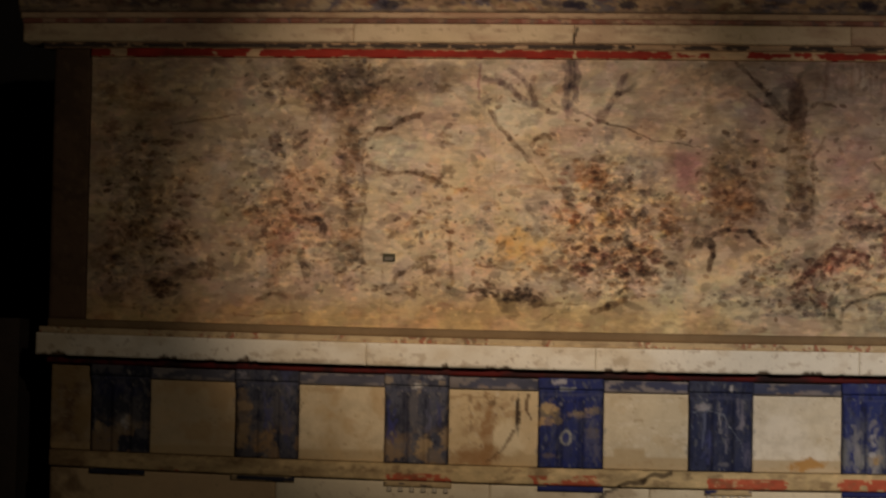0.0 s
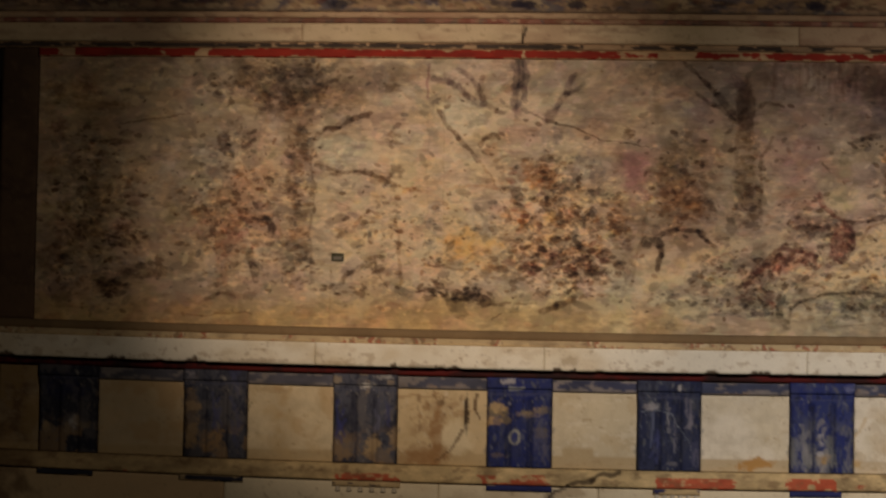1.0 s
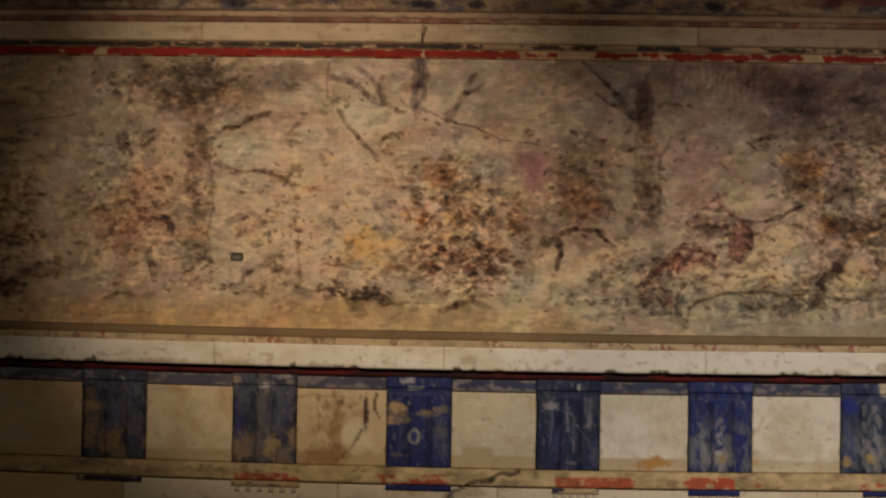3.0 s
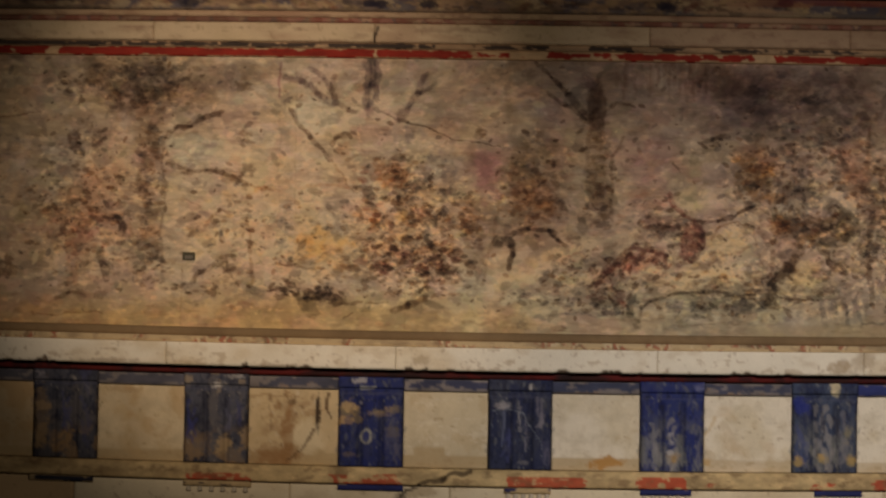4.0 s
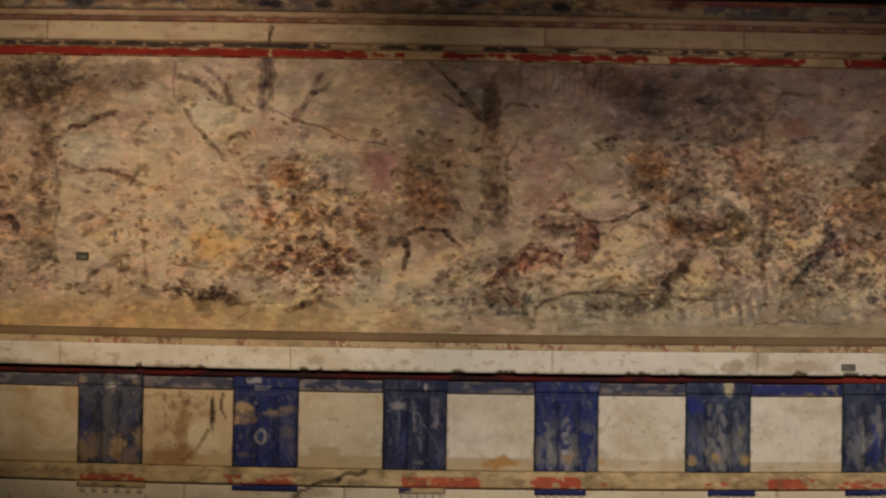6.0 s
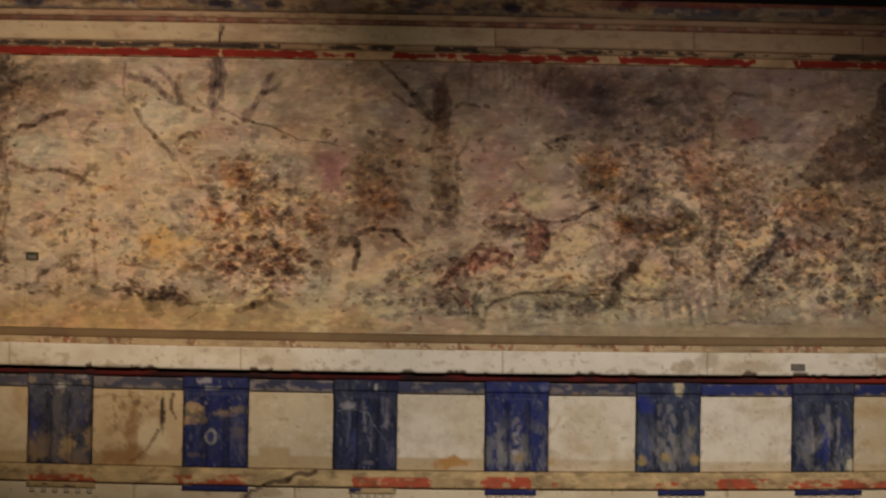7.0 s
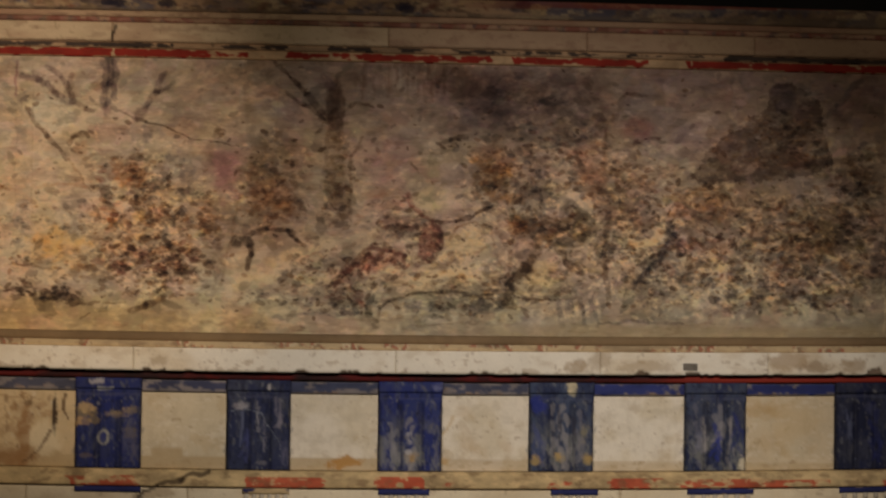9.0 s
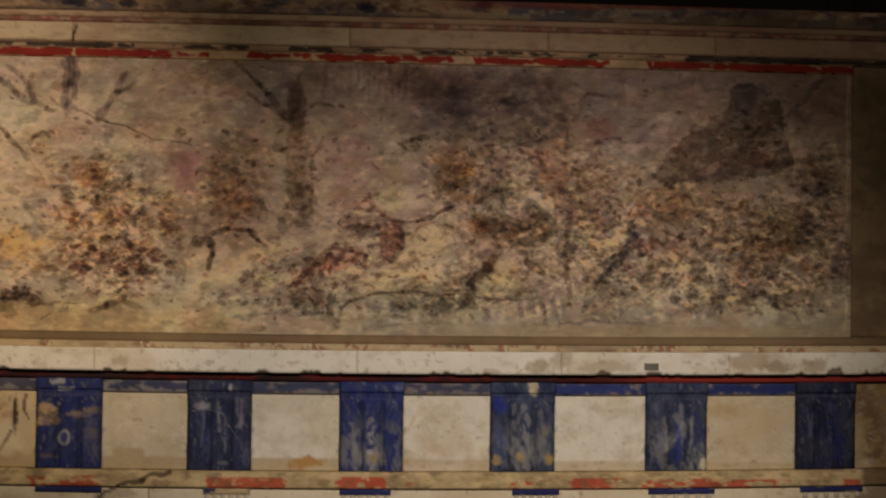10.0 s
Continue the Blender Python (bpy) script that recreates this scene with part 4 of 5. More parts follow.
def pattern_strip(colours, under, pitch, seed, cover=0.5):
    """A small repeated pattern in several colours, half worn off."""
    def paint(c):
        c.fill(under)
        k = np.floor((c.x + 30 * cloud(c.x, c.y, 16, seed, 3)) / pitch).astype(int)
        pick = (np.abs(k * 7919 + 13 * (k // 3)) % len(colours))
        left = 1 - step(cover - 0.06, cover + 0.02, cloud(c.x, c.y, 16, seed + 3, 4, 0.65, 1.6))
        for i, colour in enumerate(colours):
            c.lay(0.75 * (pick == i) * left, colour)
        c.mottle(10, seed + 4, (150, 126, 96), 0.5, 0.7, 0.5, 2)
        c.mottle(40, seed + 5, (90, 72, 54), 0.5, 0.7, 0.5, 3)
    return paint


def paint_crown(c):
    c.fill((186, 152, 118))
    c.mottle(40, 61, (122, 98, 80), 0.45, 0.64, 0.6, 3.5)
    c.mottle(16, 62, (100, 94, 98), 0.52, 0.66, 0.5, 3.0)
    c.mottle(22, 63, (196, 168, 120), 0.58, 0.7, 0.6, 2.0)
    c.mottle(34, 64, (92, 72, 58), 0.52, 0.60, 0.6, 3.0)
    c.mottle(24, 65, (84, 86, 102), 0.56, 0.64, 0.7, 2.6)
    c.mottle(18, 66, (206, 180, 140), 0.60, 0.68, 0.7, 2.4)
    c.mottle(10, 67, (70, 52, 42), 0.60, 0.68, 0.6, 3.0)
    c.dabs(1280, 12, 1150, 14, 130, 14, ((64, 54, 52), (84, 78, 84), (120, 62, 46), (176, 148, 108)), 0.6, lean=0, flat=2.8)
    for x, y in ((1008, 10), (1024, 11), (1110, 12), (1522, 14), (1532, 18), (690, 10), (1738, 12)):
        c.wash(x, y, 16, 8, (46, 42, 56), 0.85, 0.3)
    c.wash(350, 14, 180, 16, (60, 50, 54), 0.45, 0.6, ragged=0.6)
    c.wash(430, 24, 130, 6, (60, 44, 34), 0.7, 0.6, ragged=0.6)
    c.wash(2050, 26, 260, 12, (74, 76, 92), 0.6, 0.6, ragged=0.8, broken=0.4)
    low = c.y - (20 + 0.010 * (c.x - 1270) + 0.0000075 * (c.x - 1270) ** 2)
    c.lay(0.5 * step(0, 4, low), (110, 96, 80))
    c.lay(0.7 * step(1500, 1900, c.x) * (c.y < 12 + 0.012 * (c.x - 1270)), (140, 62, 46))


def paint_lime(seed, stains=(), tone=(224, 208, 174), chips=False, crack=(), rust=0.0):
    def paint(c):
        c.fill(tone)
        c.mottle(80, seed, (196, 172, 130), 0.45, 0.7, 0.5, 2.0)
        c.mottle(24, seed + 1, (186, 162, 126), 0.58, 0.78, 0.35, 2.0)
        c.mottle(9, seed + 2, (150, 124, 92), 0.66, 0.78, 0.5)
        if rust:        # reddish mottling, then a browner, darker tone towards the east
            c.mottle(30, seed + 3, (150, 104, 82), 0.46, 0.66, rust, 4.0)
            c.mottle(11, seed + 4, (128, 92, 74), 0.56, 0.7, rust, 3.0)
            c.lay(rust * step(1250, 1750, c.x), (156, 118, 94))
        for x, y, rx, ry, colour, s in stains:
            c.wash(x, y, rx, ry, colour, s, 0.45, seed=int(x) % 9, ragged=0.8)
        if crack:
            c.line(crack, 4, (50, 38, 30), 0.9, 3, taper=0.2, sink=0.003)
        if chips:
            rim = c.y.max(0) - c.y
            bite = 50 * np.clip(cloud(c.x, c.x * 0, 30, seed + 7, 4, 0.65) - 0.62, 0, 1)
            c.lay(0.85 * (rim < bite), (92, 66, 46))
            c.depth += 0.02 * (rim < bite)
            c.lay(0.45 * step(0.62, 0.74, cloud(c.x, c.y, 14, seed + 8, 4, 0.6, 1.5)) * (rim < 26), (160, 134, 98))
    return paint


upper_cornice = thing("upper_cornice", "cream stone cornice with painted mouldings and a flaking red band", "cornice")
slab("crown_moulding", -3.127, 3.12, 5.615, 5.69, -0.075, 0.2, paint_crown, STUCCO, upper_cornice, 0.007, "faded blue and brown painted moulding",
     relief=lambda u, v: -0.03 * step(5.615, 5.69, v))
slab("fillet", -3.12, 3.115, 5.589, 5.6145, -0.066, 0.2, paint_lime(31, tone=(196, 164, 130), rust=0.5), STUCCO, upper_cornice, 0.008, "cream plaster fillet")
slab("bead_strip", -3.115, 3.11, 5.567, 5.5885, -0.06, 0.2, pattern_strip(((128, 62, 52), (92, 70, 72), (150, 96, 84), (120, 54, 44)), (176, 140, 112), 9, 71, 0.62),
     STUCCO, upper_cornice, 0.006, "red patterned strip")
# Uniform brown strip between the fresco and the ledge
slab("brown_strip", -2.975, 3.02, 4.2065, 4.2445, -0.012, 0.12, plain_wall((126, 104, 74), (106, 86, 60), 9), STUCCO, painted_frieze, 0.012, "plain brown strip along the foot")
JOINTS = (-3.11, -1.62, -0.642, 0.57, 1.45, 2.2, 3.105)
for k in range(6):
    slab("fascia_block", JOINTS[k] + 0.0004, JOINTS[k + 1] - 0.0004, 5.4855, 5.5665, -0.052, 0.2,
         paint_lime(33 + k, (), (208, 184, 148) if k < 3 else (198, 170, 136), rust=0.34 if k < 3 else 0.42, crack=((1021, 50), (1017, 66), (1015, 84))), STUCCO, upper_cornice, 0.008)
slab("dark_strip", -3.02, 3.03, 5.459, 5.485, -0.03, 0.1, worn_band((64, 52, 44), (166, 136, 104), 0.66, 81,
     ((1120, 1185, 0.35), (1185, 1320, 0.58), (1320, 1390, 0.15), (1390, 1470, 0.7), (1470, 1510, 0.3), (1510, 1850, 0.52), (1850, 2100, 0.44), (2100, 2340, 0.8)), 12), STUCCO, upper_cornice, 0.006, "blackish painted strip, flaking")
slab("red_band", -2.805, 2.826, 5.421, 5.4585, -0.022, 0.1, worn_band((140, 40, 25), (186, 154, 116), 0.76, 91,
     ((190, 212, 0.05), (438, 456, 0.1), (1016, 1026, 0.3), (1140, 1200, 0.56), (1200, 1260, 0.5), (1260, 1320, 0.36), (1320, 1360, 0.58), (1360, 1450, 0.42),
      (1450, 1680, 0.68), (1690, 1716, 0.3), (1720, 1960, 0.66), (1960, 1990, 0.35), (1990, 2035, 0.2), (2035, 2400, 0.72)), 14), STUCCO, upper_cornice, 0.005, "bright red painted band, flaking")

# --- lower cornice: white projecting blocks over a dark red strip ---
lower_cornice = thing("lower_cornice", "white stuccoed cornice ledge with chipped lower edge", "cornice")
slab("painted_moulding", -3.0, 3.06, 4.178, 4.206, -0.075, 0.12, pattern_strip(((150, 60, 44), (96, 100, 120), (206, 188, 152), (120, 92, 66), (206, 188, 152)), (190, 166, 126), 6, 51, 0.43),
     STUCCO, lower_cornice, 0.006, "strip of faded red and blue leaf pattern")
WEST_STAINS = ((1070, 640, 24, 16, (228, 216, 190), 0.8), (1110, 640, 20, 10, (150, 128, 96), 0.5), (300, 640, 20, 4, (90, 70, 50), 0.6),
               (560, 640, 50, 5, (130, 104, 72), 0.5), (850, 650, 40, 5, (120, 96, 66), 0.5), (757, 654, 14, 5, (60, 44, 32), 0.8))
EAST_STAINS = ((1150, 645, 22, 12, (146, 124, 92), 0.5), (1340, 655, 40, 6, (120, 92, 64), 0.6), (1840, 650, 22, 14, (150, 124, 90), 0.6), (1880, 640, 20, 18, (160, 136, 104), 0.5),
               (1960, 650, 50, 10, (166, 142, 108), 0.5), (2210, 640, 40, 18, (160, 130, 92), 0.6), (2260, 650, 30, 10, (140, 112, 78), 0.6), (2330, 648, 26, 14, (156, 128, 92), 0.6))
LEDGE = (-3.01, -1.531, -0.523, 0.62, 1.52, 2.265, 3.06)
for k in range(6):
    slab("ledge_block", LEDGE[k] + 0.0004, LEDGE[k + 1] - 0.0004, 4.079, 4.1775, -0.09, 0.12,
         paint_lime(41 + k, WEST_STAINS if k < 3 else EAST_STAINS, (232, 222, 200), True), STUCCO, lower_cornice, 0.0075)


def paint_soffit(c):
    c.fill((52, 22, 18))
    c.mottle(50, 55, (92, 20, 15), 0.38, 0.52, 0.85, 3)
    c.mottle(14, 56, (20, 14, 14), 0.5, 0.65, 0.6, 2)
    c.lay(0.8 * step(1900, 2100, c.x) * (c.y > 668), (150, 50, 34))


slab("soffit_strip", -2.97, 3.04, 4.046, 4.0785, -0.036, 0.12, paint_soffit, STUCCO, lower_cornice, 0.008, "dark red painted strip")

# --- doric frieze ---
doric_frieze = thing("doric_frieze", "row of worn blue triglyphs and white metopes", "frieze")
TRIGLYPHS = (-2.766, -2.118, -1.452, -0.772, -0.113, 0.552, 1.217, 1.907, 2.578)
WIDTHS = (0.262, 0.282, 0.282, 0.284, 0.277, 0.279, 0.284, 0.272, 0.266)
BLUES = ((50, 50, 62), (74, 76, 90), (84, 86, 100), (40, 50, 112), (56, 60, 92), (44, 56, 120), (74, 84, 112), (66, 74, 102), (32, 36, 62))


def grooves(left, wide, top):
    def relief(u, v):
        s = (u - left) / wide
        cut = np.zeros(u.shape)
        for mid in (0.335, 0.665):
            cut += np.clip(1 - np.abs(s - mid) / 0.06, 0, 1)
        cut += np.clip(1 - s / 0.05, 0, 1) + np.clip(1 - (1 - s) / 0.05, 0, 1)
        return 0.014 * np.minimum(cut, 1) * (1 - step(top - 0.05, top - 0.035, v))
    return relief


def rubbed_triglyph(c, k, x, low):
    """What sets one triglyph apart: rubbed flutes, bared plaster, whitish scratches; x is its edge, low its foot."""
    GREY, PLASTER, PALE, INK = (138, 134, 134), (172, 146, 106), (200, 194, 186), (28, 32, 74)

    def streak(dx, top, foot, width, colour, strength):
        for n in range(7):      # dragged out in short dry touches
            y0 = low - top + (top - foot) * c.rng.rand()
            c.line([(x + dx + 0.5 * width * c.rng.randn(), y0), (x + dx + 0.5 * width * c.rng.randn(), min(y0 + 12 + 22 * c.rng.rand(), low - foot + 6))], 0.6 * width, colour, 0.62 * strength, 4, n, 0.5)

    def bare(dx, up, rx, ry, colour, strength):
        c.wash(x + dx, low - up, rx, ry, colour, 0.85 * strength, 0.4, 0, 1.0, int(dx + up) % 17, 0.0, 0.5)

    if k == 0:
        bare(18, 42, 9, 11, PLASTER, 0.8)
        bare(62, 50, 6, 14, PALE, 0.6)
        bare(84, 44, 14, 7, PLASTER, 0.6)
        bare(50, 110, 40, 24, INK, 0.7)
    elif k == 1:
        bare(16, 70, 14, 60, (150, 124, 88), 0.85)
        bare(52, 30, 26, 18, (158, 126, 84), 0.85)
        bare(14, 142, 10, 10, (150, 144, 150), 0.7)
        streak(58, 120, 50, 9, (72, 74, 112), 0.7)
        streak(92, 150, 20, 12, (70, 72, 104), 0.6)
        streak(4, 98, 50, 5, (60, 46, 32), 0.8)
    elif k == 2:
        bare(66, 30, 15, 18, PLASTER, 0.9)
        bare(112, 46, 14, 18, PLASTER, 0.85)
        bare(60, 134, 12, 7, PALE, 0.8)
        bare(92, 150, 16, 5, PALE, 0.7)
        streak(12, 110, 40, 10, (52, 56, 116), 0.7)
        streak(40, 100, 20, 8, (50, 50, 66), 0.6)
        streak(78, 118, 60, 8, (104, 104, 124), 0.6)
        streak(96, 110, 70, 7, (64, 66, 108), 0.6)
    elif k == 3:
        bare(16, 104, 16, 12, (186, 158, 112), 0.9)
        bare(10, 80, 18, 8, (182, 150, 100), 0.9)
        bare(26, 95, 8, 8, (130, 106, 70), 0.8)
        bare(70, 92, 22, 5, (166, 142, 108), 0.7)
        bare(90, 100, 12, 6, (166, 142, 108), 0.6)
        bare(38, 150, 16, 6, PALE, 0.6)
        bare(92, 56, 14, 40, (84, 84, 108), 0.6)
        bare(40, 112, 6, 5, PALE, 0.6)
        streak(102, 70, 10, 8, (96, 92, 104), 0.6)
        bare(20, 20, 14, 5, (150, 128, 92), 0.6)
    elif k == 4:
        bare(28, 112, 14, 7, (176, 166, 164), 0.5)
        streak(54, 126, 70, 3, PALE, 0.3)
        streak(66, 92, 40, 4, (140, 136, 146), 0.4)
        streak(90, 128, 80, 9, (132, 126, 134), 0.6)
        streak(34, 84, 20, 11, (74, 78, 120), 0.6)
        streak(100, 60, 12, 10, (98, 96, 116), 0.5)
        bare(74, 144, 4, 8, PALE, 0.8)
        bare(60, 12, 12, 5, GREY, 0.5)
    elif k == 5:
        streak(26, 92, 4, 11, GREY, 0.7)
        streak(56, 94, 4, 12, (150, 144, 138), 0.75)
        streak(40, 80, 8, 6, INK, 0.6)
        streak(12, 84, 10, 7, (108, 108, 120), 0.6)
        streak(100, 60, 10, 6, (110, 108, 118), 0.5)
        bare(62, 24, 9, 9, (176, 140, 84), 0.9)
        bare(104, 150, 10, 8, (120, 122, 150), 0.7)
        for up in (34, 50, 64):
            bare(54, up, 6, 5, PALE, 0.5)
    elif k == 6:
        streak(44, 126, 6, 11, (134, 130, 130), 0.8)
        streak(62, 120, 4, 14, (150, 144, 138), 0.8)
        streak(88, 118, 20, 12, (124, 120, 122), 0.7)
        streak(52, 110, 60, 6, (46, 46, 60), 0.8)
        streak(78, 112, 50, 5, (56, 54, 64), 0.7)
        bare(14, 116, 16, 16, (34, 46, 128), 0.8)
        streak(16, 90, 16, 12, (74, 80, 118), 0.7)
        bare(74, 154, 9, 13, (214, 196, 158), 0.9)
        bare(96, 66, 8, 14, (150, 138, 100), 0.6)
        for dx, up in ((12, 22), (50, 28), (104, 24)):
            bare(dx, up, 10, 9, (184, 152, 92), 0.85)
    elif k == 7:
        streak(24, 122, 10, 13, (116, 114, 120), 0.7)
        streak(34, 96, 40, 7, (160, 154, 148), 0.7)
        streak(60, 124, 60, 14, (140, 136, 136), 0.75)
        streak(56, 84, 24, 11, (34, 46, 124), 0.85)
        streak(80, 124, 8, 8, (150, 144, 140), 0.6)
        streak(94, 112, 30, 11, (40, 48, 104), 0.7)
        streak(44, 108, 70, 6, (50, 50, 62), 0.7)
        bare(104, 12, 8, 14, (214, 200, 170), 0.9)
        bare(28, 50, 12, 16, (128, 128, 140), 0.6)
    else:
        streak(24, 110, 60, 7, (92, 96, 116), 0.5)
        streak(70, 120, 20, 14, (34, 40, 96), 0.6)
        bare(60, 110, 12, 12, (70, 72, 92), 0.6)


def paint_triglyph(k, left, wide):
    def paint(c):
        s = (c.x - 1271.5) / 399.4
        s = (s - left) / wide
        c.fill(BLUES[k])
        blue = (30, 42, 120) if k in (3, 5) else (34, 42, 84) if k > 2 else (36, 38, 58)
        c.mottle(44, 100 + k, blue, 0.36, 0.66, 0.8, 0.7)
        c.mottle(44, 120 + k, (92, 90, 98), 0.46, 0.72, 0.45 if k not in (3, 5) else 0.25, 0.5)
        c.mottle(12, 130 + k, (120, 114, 112), 0.58, 0.74, 0.35, 0.4)
        c.mottle(9, 140 + k, (30, 32, 58), 0.55, 0.7, 0.6, 0.5)
        mid = c.x.mean()
        low = float(Canvas(np.full((1, 1), left), np.full((1, 1), 3.662)).y[0, 0])
        # Shade of the two flutes painted in over the cut relief
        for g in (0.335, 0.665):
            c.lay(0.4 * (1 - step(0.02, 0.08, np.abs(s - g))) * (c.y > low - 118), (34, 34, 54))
        if k in (5, 6, 7):      # pigment rubbed off the lower half
            worn = step(low - 115, low - 30, c.y) * step(0.42, 0.68, cloud(c.x, c.y, 26, 160 + k, 4, 0.7, 0.5))
            c.lay(0.8 * worn, (146, 138, 126))
        if k in (0, 1, 2):      # more plaster than paint
            c.lay(0.85 * step(low - 70, low - 25, c.y) * step(0.46, 0.56, cloud(c.x, c.y, 26, 170 + k, 4)), (156, 126, 88))
            c.lay(0.6 * step(0.55, 0.66, cloud(c.x, c.y, 24, 180 + k, 4)), (110, 104, 104))
        if k == 0:
            for dx, dy in ((-38, 42), (0, 40), (16, 52)):
                c.wash(mid + dx, low - dy, 7, 12, (160, 136, 104), 0.75, 0.3)
        if k == 2:      # bared plaster round the cap
            for dx, dy, rx, ry in ((-50, 146, 9, 7), (-4, 156, 10, 5), (6, 130, 5, 12), (46, 140, 8, 5)):
                c.wash(mid + dx, low - dy, rx, ry, (170, 148, 116), 0.7, 0.3, ragged=1.0, seed=rx, broken=0.4)
        if k == 3:
            c.wash(mid - 44, low - 96, 18, 14, (164, 134, 90), 0.85, 0.3, ragged=1.0, sink=0.003, broken=0.3)
            c.wash(mid - 22, low - 84, 12, 9, (150, 120, 82), 0.8, 0.3, ragged=1.0, seed=4)
            c.wash(mid + 38, low - 60, 14, 14, (150, 124, 84), 0.6, 0.4, ragged=0.8)
            c.wash(mid - 8, low - 52, 11, 15, (206, 190, 160), 0.9, 0.3, ragged=0.3)
            c.wash(mid - 8, low - 52, 7, 11, (40, 52, 128), 0.95, 0.3, ragged=0.2)
            c.wash(mid + 14, low - 96, 14, 5, (160, 130, 88), 0.7, 0.4, ragged=1.0, seed=6)
            c.wash(mid + 40, low - 100, 12, 7, (156, 128, 88), 0.7, 0.4, ragged=1.0, seed=8)
            c.line([(mid - 16, low - 138), (mid + 8, low - 138)], 6, (196, 186, 170), 0.7, 2)
        if k == 4:
            c.line([(mid - 52, low - 100), (mid - 25, low - 112), (mid + 5, low - 100), (mid + 12, low - 80), (mid + 34, low - 50), (mid + 40, low - 20)], 2.2, (170, 168, 172), 0.4, 8)
            c.wash(mid - 26, low - 112, 12, 7, (180, 174, 174), 0.5, 0.6, ragged=0.9)
            c.line([(mid - 28, low - 100), (mid - 30, low - 40)], 5, (120, 122, 148), 0.6, 3)
        if k == 6:
            c.wash(mid + 18, low - 146, 10, 16, (206, 184, 140), 0.95, 0.3, ragged=0.5)
            for dx, dy in ((-46, 18), (0, 24), (48, 20)):
                c.wash(mid + dx, low - dy, 9, 9, (176, 146, 88), 0.85, 0.3)
        if k == 5:
            c.wash(mid, low - 24, 11, 11, (170, 134, 84), 0.8, 0.4)
        if k == 7:
            c.wash(mid + 46, low - 14, 7, 13, (206, 188, 150), 0.9, 0.3, lean=20)
        c.dabs(mid, low - 80, 56, 80, 40, 6, ((170, 162, 154), (132, 122, 112), (96, 96, 110), (36, 38, 60)), 0.5, lean=80)
        # Outer edges, cut as half flutes, are darkened too
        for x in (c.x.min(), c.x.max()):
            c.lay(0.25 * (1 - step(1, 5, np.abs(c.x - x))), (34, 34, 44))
        c.rgb[:] = 0.82 * c.rgb + 0.18 * c.rgb.mean(-1, keepdims=True) * np.array((1.0, 0.96, 0.92))
        for x in (c.x.min(), c.x.max()):        # nicked arrises
            c.dabs(x, low - 70, 3, 78, 11, 6, ((132, 120, 104), (110, 102, 98), (36, 34, 44), (40, 38, 48)), 0.6, lean=88, flat=2.6)
        c.dabs(mid, low - 70, 56, 80, 34, 4.5, ((140, 140, 150), (180, 172, 158), (104, 106, 122), (88, 90, 110)), 0.45, lean=80, flat=2.8)
        c.rgb *= np.array((0.58, 0.66, 0.74)) if k == 3 else np.array((0.52, 0.56, 0.62)) if k == 8 else np.array((0.68, 0.75, 0.78)) if k > 2 else np.array((0.82, 0.82, 0.82))
        c.line([(c.x.min(), low - 128), (c.x.max(), low - 127)], 2.5, (80, 82, 104), 0.35, 2, taper=0)
        rubbed_triglyph(c, k, c.x.min(), low)
    return paint


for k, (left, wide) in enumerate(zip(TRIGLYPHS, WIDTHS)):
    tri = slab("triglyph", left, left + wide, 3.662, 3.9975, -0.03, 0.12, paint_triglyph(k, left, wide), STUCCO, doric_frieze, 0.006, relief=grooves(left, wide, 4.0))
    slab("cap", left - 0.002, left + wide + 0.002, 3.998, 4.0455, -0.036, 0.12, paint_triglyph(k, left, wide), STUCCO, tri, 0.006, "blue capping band")


